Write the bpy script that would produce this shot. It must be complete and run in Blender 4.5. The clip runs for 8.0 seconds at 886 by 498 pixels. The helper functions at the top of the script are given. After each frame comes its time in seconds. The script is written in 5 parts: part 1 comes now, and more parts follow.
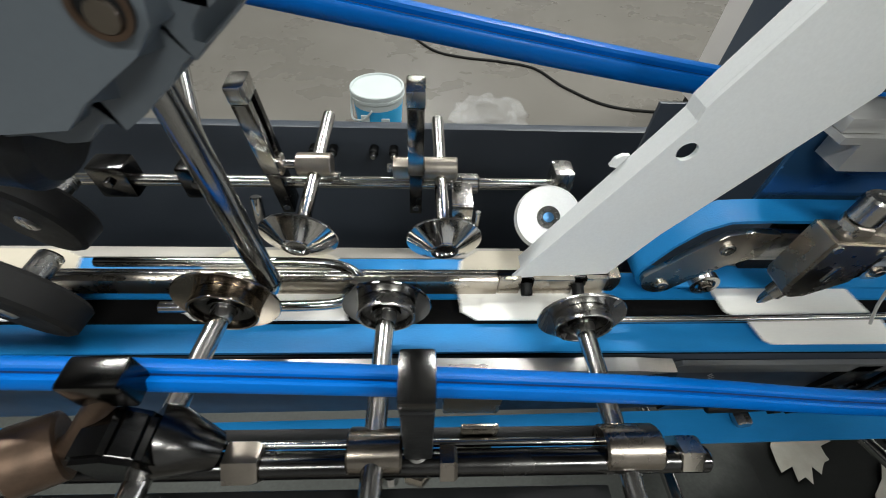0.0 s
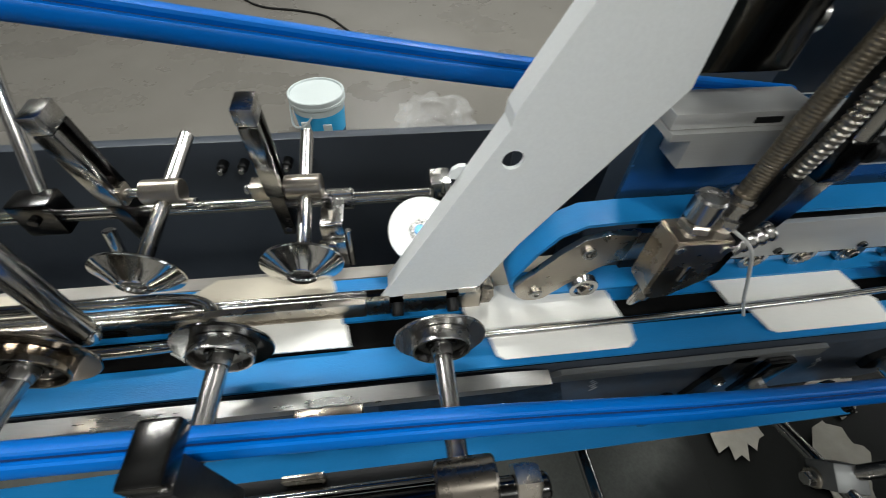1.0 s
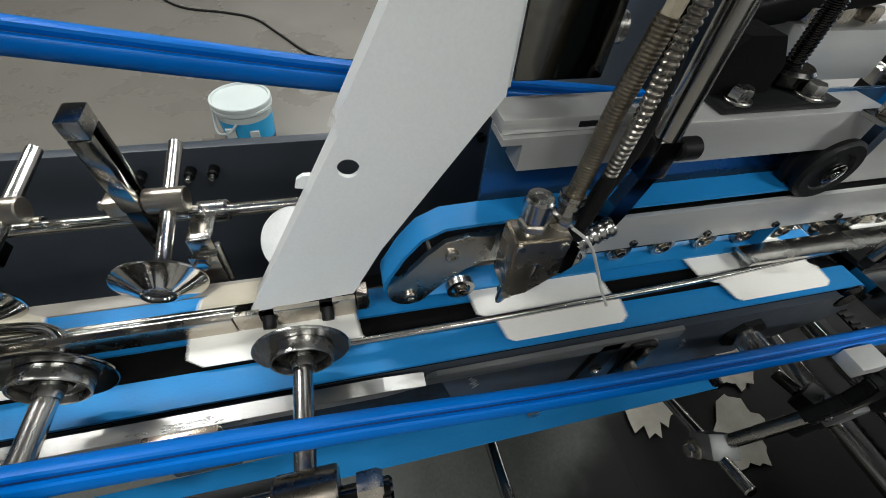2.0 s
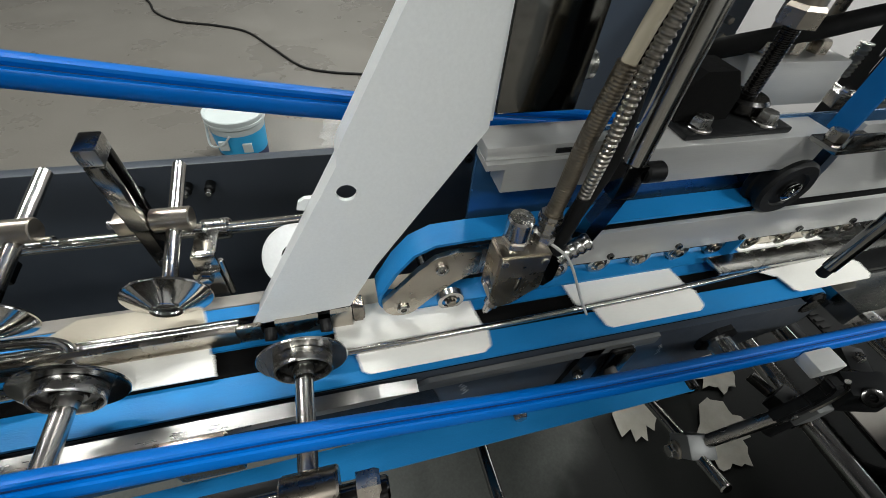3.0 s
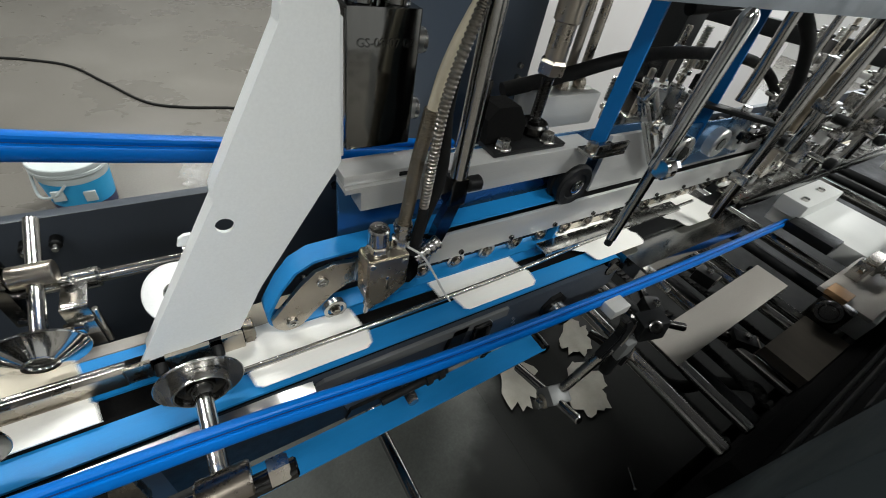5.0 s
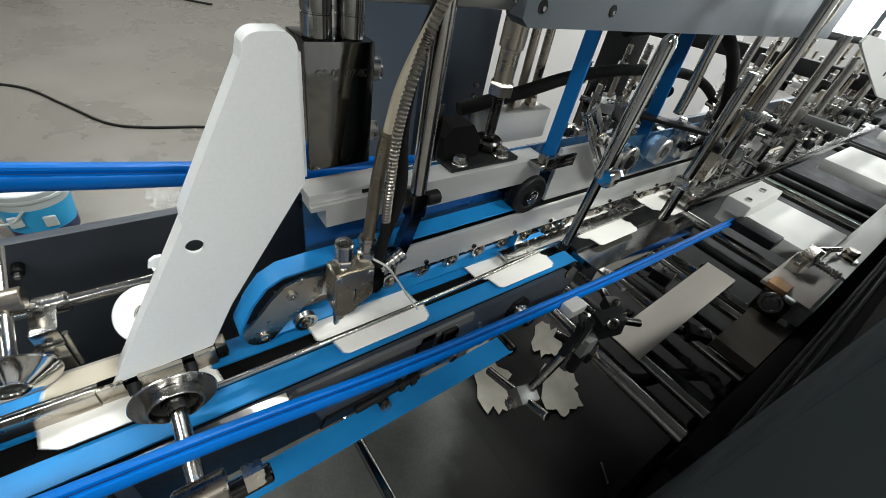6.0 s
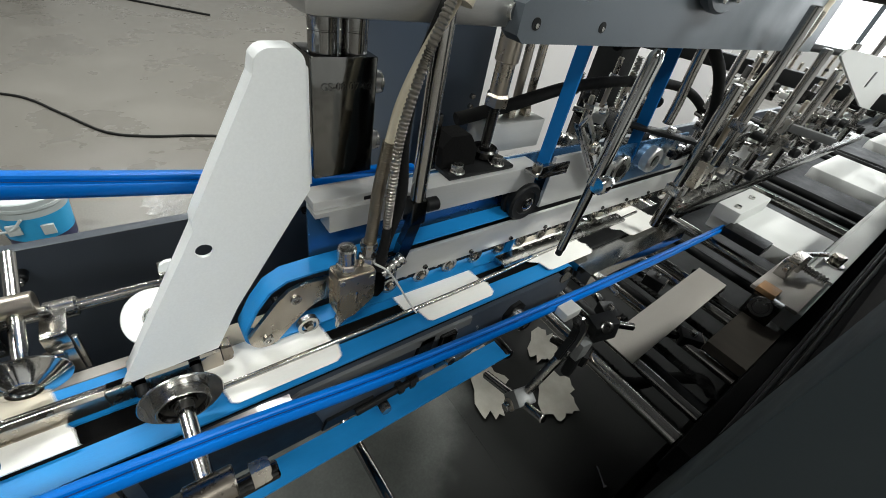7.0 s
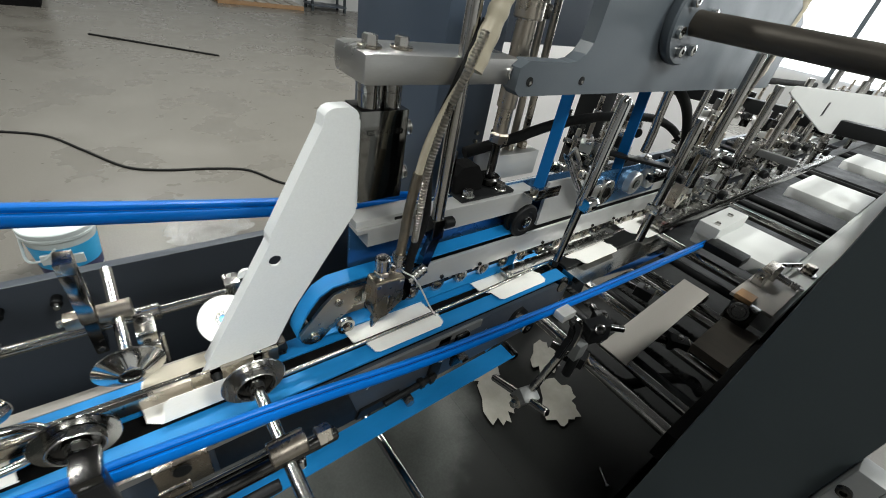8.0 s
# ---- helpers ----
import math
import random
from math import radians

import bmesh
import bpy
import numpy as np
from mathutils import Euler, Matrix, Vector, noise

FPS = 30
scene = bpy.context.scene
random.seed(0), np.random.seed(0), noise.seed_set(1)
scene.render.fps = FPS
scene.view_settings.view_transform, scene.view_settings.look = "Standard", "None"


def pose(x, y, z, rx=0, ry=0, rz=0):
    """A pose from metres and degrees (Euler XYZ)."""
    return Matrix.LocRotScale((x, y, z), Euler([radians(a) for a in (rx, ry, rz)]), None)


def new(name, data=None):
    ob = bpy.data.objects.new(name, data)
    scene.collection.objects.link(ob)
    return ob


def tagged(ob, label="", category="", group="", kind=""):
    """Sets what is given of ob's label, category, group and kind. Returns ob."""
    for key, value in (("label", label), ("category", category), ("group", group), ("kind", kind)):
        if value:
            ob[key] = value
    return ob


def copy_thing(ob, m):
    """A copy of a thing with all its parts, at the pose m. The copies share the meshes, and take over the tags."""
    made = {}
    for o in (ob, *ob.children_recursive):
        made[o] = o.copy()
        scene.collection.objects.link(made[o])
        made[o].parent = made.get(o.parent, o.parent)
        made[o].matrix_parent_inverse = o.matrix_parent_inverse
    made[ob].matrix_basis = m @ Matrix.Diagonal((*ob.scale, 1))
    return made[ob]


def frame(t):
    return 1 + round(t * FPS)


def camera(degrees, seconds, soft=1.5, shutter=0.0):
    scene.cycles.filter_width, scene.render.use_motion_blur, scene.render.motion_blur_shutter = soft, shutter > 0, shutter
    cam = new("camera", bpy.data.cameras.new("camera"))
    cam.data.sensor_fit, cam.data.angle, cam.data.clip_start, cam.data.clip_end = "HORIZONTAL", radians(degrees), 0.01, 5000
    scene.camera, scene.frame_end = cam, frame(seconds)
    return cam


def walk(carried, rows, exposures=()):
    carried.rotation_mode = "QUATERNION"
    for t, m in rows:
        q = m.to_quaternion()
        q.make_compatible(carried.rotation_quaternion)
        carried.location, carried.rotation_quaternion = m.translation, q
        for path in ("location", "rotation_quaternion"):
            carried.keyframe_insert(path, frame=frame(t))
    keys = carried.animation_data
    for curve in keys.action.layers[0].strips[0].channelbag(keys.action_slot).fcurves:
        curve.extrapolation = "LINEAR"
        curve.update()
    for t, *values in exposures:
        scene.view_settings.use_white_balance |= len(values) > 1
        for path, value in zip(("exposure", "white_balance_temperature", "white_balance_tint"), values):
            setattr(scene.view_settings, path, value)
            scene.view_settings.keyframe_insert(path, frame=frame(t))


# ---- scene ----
cam = camera(95.1, 8.0, soft=0.55, shutter=0.3)
METRES, EYE, TILT, LEAN, TURN = 0.6, 1.38, -48.8, -2.02, -1.33
ROWS = [
    (0.0, 0.0, 0.0, 0.0, 0.0, 0.0, -0.0),
    (0.5, 0.0962, 0.0331, 0.0237, -1.11, -0.34, 1.32),
    (1.0, 0.2247, 0.0416, 0.0326, -3.07, -0.45, 4.42),
    (1.5, 0.3329, 0.0311, 0.0324, -6.67, -0.46, 6.32),
    (2.0, 0.3874, 0.0207, 0.0229, -9.15, -0.76, 7.31),
    (3.5, 0.3805, -0.0641, 0.0376, -12.22, 0.53, 8.25),
    (4.0, 0.3954, -0.0885, 0.0218, -17.14, -0.37, 10.78),
    (4.5, 0.372, -0.1425, 0.0055, -20.42, 0.19, 13.39),
    (5.0, 0.3737, -0.2092, -0.0042, -25.73, -0.02, 16.14),
    (6.5, 0.3673, -0.2918, -0.0192, -29.25, 1.01, 18.76),
    (7.0, 0.348, -0.3074, -0.0217, -29.72, 1.43, 18.73),
    (7.5, 0.2943, -0.3688, -0.0313, -30.64, 2.57, 19.08),
    (8.0, 0.1818, -0.463, -0.0551, -29.86, 5.05, 19.9),
]
walk(cam, [(t, pose(0, 0, EYE, TILT, LEAN, TURN) @ pose(METRES * x, METRES * y, METRES * z, 90 + pitch, roll, yaw)) for t, x, y, z, yaw, pitch, roll in ROWS],
     [(0.0, -0.02, 6300, 6), (0.5, -0.08, 6300, 6), (1.0, -0.13, 6300, 6), (2.0, -0.18, 6300, 6), (3.5, -0.1, 6300, 6), (4.0, -0.16, 6300, 6), (5.0, -0.04, 6300, 6), (6.5, 0.16, 6300, 5), (8.0, 0.15, 6300, 5)])

# ---- light ----
world = bpy.data.worlds.new("hall_air")
scene.world = world
world.use_nodes = True
world.node_tree.nodes["Background"].inputs[0].default_value = (0.75, 0.82, 0.9, 1)
world.node_tree.nodes["Background"].inputs[1].default_value = 0.01


def hall_lamp(x, y, z, sx, sy, watts, tint=(1.0, 0.97, 0.92)):
    data = bpy.data.lights.new("hall_lamp", "AREA")
    data.shape, data.size, data.size_y, data.energy, data.color = "RECTANGLE", sx, sy, watts, tint
    ob = new("hall_lamp", data)
    ob.matrix_world = pose(x, y, z)
    return ob


for lx, ly, lw in ((-2.0, -2.6, 165), (2.6, -2.8, 300), (-2.4, 2.9, 200), (2.2, 3.2, 320), (7.0, 4.4, 400), (0.0, 9.0, 150), (7.0, -4.6, 230)):
    hall_lamp(lx, ly, 5.2, 2.0, 0.42, lw)

# ---- materials ----


def material(name, colour, rough=0.5, metal=0.0, second=None, scale=30.0, amount=0.5, bump=0.0, bump_scale=200.0, stretch=(1, 1, 1), spec=0.5, rough_var=0.1, coat=0.0, grain=0.1, emit=0.0):
    """A surface with colour and gloss that vary at two scales, and a fine relief."""
    m = bpy.data.materials.new(name)
    m.use_nodes = True
    t = m.node_tree
    b = t.nodes["Principled BSDF"]
    tex = t.nodes.new("ShaderNodeTexCoord")
    mp = t.nodes.new("ShaderNodeMapping")
    mp.inputs["Scale"].default_value = stretch
    t.links.new(tex.outputs["Object"], mp.inputs["Vector"])
    n1 = t.nodes.new("ShaderNodeTexNoise")
    n1.inputs["Scale"].default_value, n1.inputs["Detail"].default_value, n1.inputs["Roughness"].default_value = scale, 6, 0.6
    n2 = t.nodes.new("ShaderNodeTexNoise")
    n2.inputs["Scale"].default_value, n2.inputs["Detail"].default_value = bump_scale, 3
    for n in (n1, n2):
        t.links.new(mp.outputs["Vector"], n.inputs["Vector"])
    second = second or tuple(c * 0.75 for c in colour)
    ramp = t.nodes.new("ShaderNodeValToRGB")
    ramp.color_ramp.elements[0].position, ramp.color_ramp.elements[1].position = 0.5 - amount * 0.4, 0.5 + amount * 0.4
    ramp.color_ramp.elements[0].color, ramp.color_ramp.elements[1].color = (*second, 1), (*colour, 1)
    t.links.new(n1.outputs["Fac"], ramp.inputs["Fac"])
    mixed = t.nodes.new("ShaderNodeMix")
    mixed.data_type, mixed.blend_type = "RGBA", "MULTIPLY"
    mixed.inputs["Factor"].default_value = grain
    t.links.new(ramp.outputs["Color"], mixed.inputs["A"])
    t.links.new(n2.outputs["Fac"], mixed.inputs["B"])
    gain = t.nodes.new("ShaderNodeMix")
    gain.data_type, gain.blend_type = "RGBA", "MULTIPLY"
    gain.inputs["Factor"].default_value = 1.0
    gain.inputs["B"].default_value = (1 + grain * 0.6, 1 + grain * 0.6, 1 + grain * 0.6, 1)
    t.links.new(mixed.outputs["Result"], gain.inputs["A"])
    t.links.new(gain.outputs["Result"], b.inputs["Base Color"])
    rr = t.nodes.new("ShaderNodeMapRange")
    rr.inputs["From Min"].default_value, rr.inputs["From Max"].default_value = 0.3, 0.7
    rr.inputs["To Min"].default_value, rr.inputs["To Max"].default_value = max(0.02, rough - rough_var), min(1.0, rough + rough_var)
    t.links.new(n1.outputs["Fac"], rr.inputs["Value"])
    t.links.new(rr.outputs["Result"], b.inputs["Roughness"])
    b.inputs["Metallic"].default_value = metal
    b.inputs["Specular IOR Level"].default_value = spec
    b.inputs["Coat Weight"].default_value = coat
    b.inputs["Coat Roughness"].default_value = 0.25
    if bump:
        bp = t.nodes.new("ShaderNodeBump")
        bp.inputs["Strength"].default_value, bp.inputs["Distance"].default_value = bump, 0.002
        t.links.new(n2.outputs["Fac"], bp.inputs["Height"])
        t.links.new(bp.outputs["Normal"], b.inputs["Normal"])
    if emit:
        b.inputs["Emission Color"].default_value, b.inputs["Emission Strength"].default_value = (*colour, 1), emit
    return m


CONCRETE = material("polished_concrete", (0.165, 0.156, 0.14), 0.3, 0, (0.105, 0.098, 0.086), 1.6, 1.15, 0.05, 110, spec=0.5, rough_var=0.1, grain=0.35)
WALL = material("plaster_wall", (0.45, 0.45, 0.45), 0.85, 0, (0.4, 0.4, 0.4), 2, 0.8)
CEIL = material("ceiling_sheet", (0.12, 0.12, 0.125), 0.8, 0, (0.09, 0.09, 0.095), 2, 0.8)
BLUE_BELT = material("blue_belt_rubber", (0.014, 0.2, 0.5), 0.5, 0, (0.011, 0.17, 0.43), 60, 0.6, 0.15, 900, stretch=(0.3, 1, 1), spec=0.35)
BLUE_ROUND = material("blue_round_belt", (0.0005, 0.125, 0.5), 0.4, 0, (0.0005, 0.105, 0.42), 25, 0.6, 0.08, 500, stretch=(0.1, 1, 1), spec=0.2)
STEEL = material("ground_steel", (0.5, 0.49, 0.47), 0.25, 1, (0.44, 0.43, 0.41), 30, 0.9, 0.03, 700, stretch=(1, 1, 0.12), rough_var=0.08)
CHROME = material("chrome_plate", (0.62, 0.62, 0.61), 0.1, 1, (0.57, 0.57, 0.56), 12, 0.9, 0.0, 300, rough_var=0.025)
SATIN = material("satin_dark_chrome", (0.34, 0.34, 0.33), 0.15, 1, (0.29, 0.29, 0.285), 14, 0.9, 0.0, 300, rough_var=0.03)
ROD = material("polished_rod", (0.48, 0.47, 0.45), 0.2, 1, (0.45, 0.44, 0.42), 25, 0.9, 0.0, 300, rough_var=0.02)
WARM_SATIN = material("warm_dark_nickel", (0.36, 0.315, 0.26), 0.15, 1, (0.26, 0.225, 0.185), 14, 0.8, 0.0, 300, rough_var=0.05)
ZINC = material("zinc_plate", (0.86, 0.87, 0.87), 0.34, 0.35, (0.78, 0.79, 0.8), 25, 0.8, 0.02, 300, rough_var=0.06)
STRAP_BLUE = material("blue_strap", (0.003, 0.1, 0.3), 0.5, 0, (0.003, 0.08, 0.25), 25, 0.6, 0.05, 500, spec=0.25)
BRONZE = material("browned_bronze", (0.15, 0.1, 0.07), 0.4, 0.8, (0.06, 0.042, 0.03), 60, 0.9, 0.08, 400)
CHROME_BRIGHT = material("bright_turned_steel", (0.75, 0.75, 0.74), 0.42, 1, (0.66, 0.66, 0.65), 40, 0.8, 0.03, 400)
BELT_SEAM = material("dark_blue_seam", (0.0005, 0.03, 0.13), 0.6, 0, (0.0005, 0.02, 0.09), 40, 0.6)
OILED = material("oil_browned_steel", (0.13, 0.115, 0.095), 0.5, 0.7, (0.05, 0.045, 0.04), 18, 0.9, 0.12, 300, stretch=(1, 0.12, 1))
BEAM_WHITE = material("off_white_enamel", (0.56, 0.57, 0.56), 0.62, 0, (0.48, 0.49, 0.48), 7, 0.9, 0.06, 300)
NICKEL = material("warm_nickel", (0.55, 0.5, 0.43), 0.28, 1, (0.43, 0.39, 0.33), 20, 0.9, 0.02, 600, rough_var=0.08)
NICKEL_DARK = material("stained_nickel", (0.3, 0.265, 0.225), 0.26, 1, (0.2, 0.178, 0.15), 18, 0.9, 0.03, 500)
DARK_STEEL = material("blackened_steel", (0.085, 0.083, 0.08), 0.2, 1, (0.055, 0.055, 0.055), 20, 0.9, 0.03, 500)
ALU = material("brushed_aluminium", (0.62, 0.62, 0.605), 0.42, 0.55, (0.52, 0.525, 0.52), 30, 0.9, 0.08, 900, stretch=(0.05, 1, 1))
WHITE_PAINT = material("white_enamel", (0.79, 0.81, 0.81), 0.42, 0, (0.76, 0.78, 0.78), 8, 0.8, 0.04, 350, spec=0.45)
WALL_WHITE = material("bright_white_enamel", (0.8, 0.78, 0.77), 0.45, 0, (0.76, 0.74, 0.73), 4, 0.8)
GREY_PAINT = material("grey_enamel", (0.028, 0.035, 0.038), 0.6, 0, (0.023, 0.029, 0.032), 8, 0.8, 0.04, 350, spec=0.2)
ARM_PAINT = material("slate_enamel", (0.09, 0.105, 0.12), 0.4, 0, (0.075, 0.09, 0.105), 8, 0.8, 0.04, 350)
NAVY_PAINT = material("navy_grey_enamel", (0.04, 0.049, 0.064), 0.45, 0, (0.034, 0.042, 0.056), 10, 0.8, 0.04, 350)
COLUMN_PAINT = material("blue_grey_enamel", (0.055, 0.075, 0.105), 0.4, 0, (0.045, 0.062, 0.09), 6, 0.8, 0.04, 350)
BLUE_PLATE = material("blued_steel_plate", (0.07, 0.21, 0.42), 0.26, 0.7, (0.045, 0.12, 0.25), 9, 0.9, 0.04, 400, stretch=(0.4, 1, 1))
BLACK = material("black_oxide", (0.01, 0.01, 0.011), 0.42, 0.0, (0.007, 0.008, 0.008), 50, 0.8, 0.08, 500, spec=0.16)
RUBBER = material("black_rubber", (0.012, 0.012, 0.012), 0.7, 0, (0.01, 0.01, 0.01), 50, 0.8, 0.1, 400, spec=0.14)
# near-black for some black parts, and for shade in gaps and interiors
VOID = material("deep_black_and_shade", (0.007, 0.007, 0.007), 0.9, 0, (0.004, 0.004, 0.004), 80, 0.8, 0.3, 300, spec=0.05)
GREY_BLOCK = material("plain_grey_steel", (0.16, 0.165, 0.165), 0.45, 0.3, (0.13, 0.135, 0.135), 12, 0.8, 0.06, 300)
BAR_PAINT = material("light_grey_enamel", (0.3, 0.31, 0.31), 0.45, 0, (0.27, 0.28, 0.28), 9, 0.8, 0.05, 350)
BAR_STEEL = material("brushed_grey_steel", (0.46, 0.46, 0.45), 0.32, 0.85, (0.36, 0.36, 0.355), 9, 0.9, 0.05, 500, stretch=(0.2, 1, 1))
BED = material("shaded_bed_plate", (0.06, 0.064, 0.06), 0.5, 0, (0.03, 0.032, 0.029), 5, 0.8, 0.12, 160, spec=0.15, grain=0.4)


def shade_front(m, dark):
    """Paints shade as black over the plate beyond a wandering slanted line."""
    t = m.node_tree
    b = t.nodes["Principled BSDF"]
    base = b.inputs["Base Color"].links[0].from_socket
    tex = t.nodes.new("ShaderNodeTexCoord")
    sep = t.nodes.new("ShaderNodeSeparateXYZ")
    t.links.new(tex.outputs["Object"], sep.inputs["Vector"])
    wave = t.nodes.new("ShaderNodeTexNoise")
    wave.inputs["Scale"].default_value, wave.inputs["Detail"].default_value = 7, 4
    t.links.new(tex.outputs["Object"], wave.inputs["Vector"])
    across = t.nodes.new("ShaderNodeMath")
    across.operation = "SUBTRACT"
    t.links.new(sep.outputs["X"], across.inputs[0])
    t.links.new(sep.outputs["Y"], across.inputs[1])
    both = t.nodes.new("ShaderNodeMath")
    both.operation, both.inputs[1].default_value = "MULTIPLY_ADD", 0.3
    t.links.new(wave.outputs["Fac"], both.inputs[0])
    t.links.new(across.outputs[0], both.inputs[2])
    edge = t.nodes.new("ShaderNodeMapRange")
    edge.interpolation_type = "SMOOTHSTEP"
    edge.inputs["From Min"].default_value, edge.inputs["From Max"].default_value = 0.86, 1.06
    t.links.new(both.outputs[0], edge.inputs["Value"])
    # mixes the painted shade over the plate's own colour
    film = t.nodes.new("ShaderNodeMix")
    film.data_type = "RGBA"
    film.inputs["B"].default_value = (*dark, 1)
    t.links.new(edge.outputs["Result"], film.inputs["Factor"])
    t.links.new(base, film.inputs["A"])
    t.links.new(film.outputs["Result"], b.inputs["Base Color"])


shade_front(BED, (0.005, 0.0055, 0.005))
BOARD = material("white_carton_board", (0.88, 0.87, 0.83), 0.6, 0, (0.85, 0.84, 0.8), 20, 0.7, 0.05, 400)
STRIP_STEEL = material("dull_steel_strip", (0.36, 0.34, 0.31), 0.5, 0.15, (0.29, 0.27, 0.245), 12, 0.9, 0.05, 400, stretch=(0.3, 1, 1))
SCRAP = material("grey_carton_back", (0.36, 0.34, 0.3), 0.75, 0, (0.2, 0.19, 0.165), 15, 0.8, 0.08, 300)
PLASTIC = material("white_bucket_plastic", (0.52, 0.57, 0.57), 0.4, 0, (0.47, 0.52, 0.52), 10, 0.7)
LABEL = material("blue_bucket_label", (0.02, 0.3, 0.62), 0.4, 0, (0.03, 0.38, 0.7), 9, 0.9)
LABEL_DARK = material("navy_bucket_label", (0.02, 0.02, 0.07), 0.4, 0, (0.03, 0.03, 0.1), 9, 0.9)
HOSE = material("cream_hose", (0.55, 0.5, 0.38), 0.45, 0, (0.45, 0.4, 0.3), 30, 0.8)
BAG = material("clear_film", (0.75, 0.76, 0.76), 0.14, 0, (0.6, 0.61, 0.61), 12, 0.9, 0.9, 45, rough_var=0.06, spec=0.8)
b_ = BAG.node_tree.nodes["Principled BSDF"]
b_.inputs["Alpha"].default_value = 0.13
WIRE = material("pale_wire", (0.6, 0.6, 0.58), 0.4, 0, (0.5, 0.5, 0.48), 20)
RED = material("red_laser_spot_glow", (1.0, 0.05, 0.08), 0.4, 0, (1.0, 0.05, 0.08), 5, 0.1, emit=0.8)
WINDOW = material("daylight_panel", (0.95, 0.96, 1.0), 0.5, 0, (0.9, 0.92, 0.96), 2, 0.3, emit=3.2)
MIRROR_DARK = material("dark_mirror_steel", (0.24, 0.24, 0.23), 0.09, 1, (0.15, 0.15, 0.145), 14, 0.8, 0.0, 300, stretch=(1, 1, 0.3), rough_var=0.04)
COIL = material("dull_coiled_steel", (0.34, 0.32, 0.28), 0.34, 1, (0.22, 0.2, 0.17), 30, 0.9, 0.03, 500)
BRAID = material("tarnished_braid", (0.3, 0.26, 0.2), 0.38, 0.9, (0.15, 0.125, 0.09), 30, 0.9, 0.1, 600)
# white board made beige: the dimmer light on the far flap, put into colour
FLAP_SHADE = material("far_flap_shade", (0.5, 0.455, 0.37), 0.7, 0, (0.44, 0.4, 0.32), 14, 0.8, 0.05, 300)
SCUFF = material("scratched_paint", (0.5, 0.5, 0.5), 0.5, 0.3, (0.35, 0.35, 0.36), 90, 0.8)
BROWN = material("waxed_wood", (0.28, 0.17, 0.08), 0.5, 0, (0.2, 0.11, 0.05), 20, 0.8)

# ---- builders ----
HOME = {}


def thing(name, label, category, at=(0, 0, 0), group="", kind=""):
    ob = new(name)
    ob.empty_display_size = 0.02
    ob.location = at
    HOME[ob] = Vector(at)
    return tagged(ob, label, category, group, kind)


def part(name, bm, mat, parent=None, label="", smooth=True):
    """Links a bmesh, made in world space, as one mesh under a thing or a part."""
    base = HOME.get(parent, Vector())
    bmesh.ops.translate(bm, vec=-base, verts=bm.verts)
    bmesh.ops.recalc_face_normals(bm, faces=bm.faces)
    me = bpy.data.meshes.new(name)
    if smooth:
        for f in bm.faces:
            f.smooth = True
        for e in bm.edges:
            if len(e.link_faces) == 2 and e.calc_face_angle() > radians(32):
                e.smooth = False
    bm.to_mesh(me)
    bm.free()
    me.materials.append(mat)
    ob = new(name, me)
    if parent:
        ob.parent = parent
    HOME[ob] = base
    if label:
        ob["label"] = label
    return ob


def single(name, bm, mat, label, category, group="", kind="", smooth=True):
    return tagged(part(name, bm, mat, None, "", smooth), label, category, group, kind)


def box(x0, y0, z0, x1, y1, z1, bevel=0.002, m=None, bm=None):
    bm = bm or bmesh.new()
    sz = (abs(x1 - x0), abs(y1 - y0), abs(z1 - z0))
    mid = Vector(((x0 + x1) / 2, (y0 + y1) / 2, (z0 + z1) / 2))
    got = bmesh.ops.create_cube(bm, size=1, matrix=Matrix.Translation(mid) @ Matrix.Diagonal((*sz, 1)))["verts"]
    bevel = min(bevel, min(sz) * 0.4)
    if bevel > 0:
        edges = list({e for v in got for e in v.link_edges})
        out = bmesh.ops.bevel(bm, geom=edges, offset=bevel, segments=2, affect="EDGES", profile=0.6)
        got = list({v for f in out["faces"] for v in f.verts} | {v for v in got if v.is_valid})
    if m is not None:
        bmesh.ops.transform(bm, matrix=m, verts=got)
    return bm


def turned(profile, p, d, seg=40, bm=None, caps=True):
    """A turned body: profile of (along, radius) from p in the direction d."""
    bm = bm or bmesh.new()
    p, d = Vector(p), Vector(d).normalized()
    u = d.orthogonal().normalized()
    w = d.cross(u)
    rings = []
    for a, r in profile:
        rings.append([bm.verts.new(p + d * a + (u * math.cos(k * math.tau / seg) + w * math.sin(k * math.tau / seg)) * r) for k in range(seg)])
    for r0, r1 in zip(rings, rings[1:]):
        for k in range(seg):
            bm.faces.new((r0[k], r0[(k + 1) % seg], r1[(k + 1) % seg], r1[k]))
    if caps:
        bm.faces.new(rings[0][::-1])
        bm.faces.new(rings[-1])
    return bm


def rod(p0, p1, r, seg=24, bm=None, cham=None):
    p0, p1 = Vector(p0), Vector(p1)
    n = (p1 - p0).length
    c = min(r * 0.2, n * 0.2) if cham is None else cham
    return turned([(0, r - c), (c, r), (n - c, r), (n, r - c)], p0, p1 - p0, seg, bm)


def hexa(p, d, r, h, bm=None):
    """A hexagon bolt head or nut."""
    return turned([(0, r), (h * 0.8, r), (h, r * 0.86)], p, d, 6, bm)


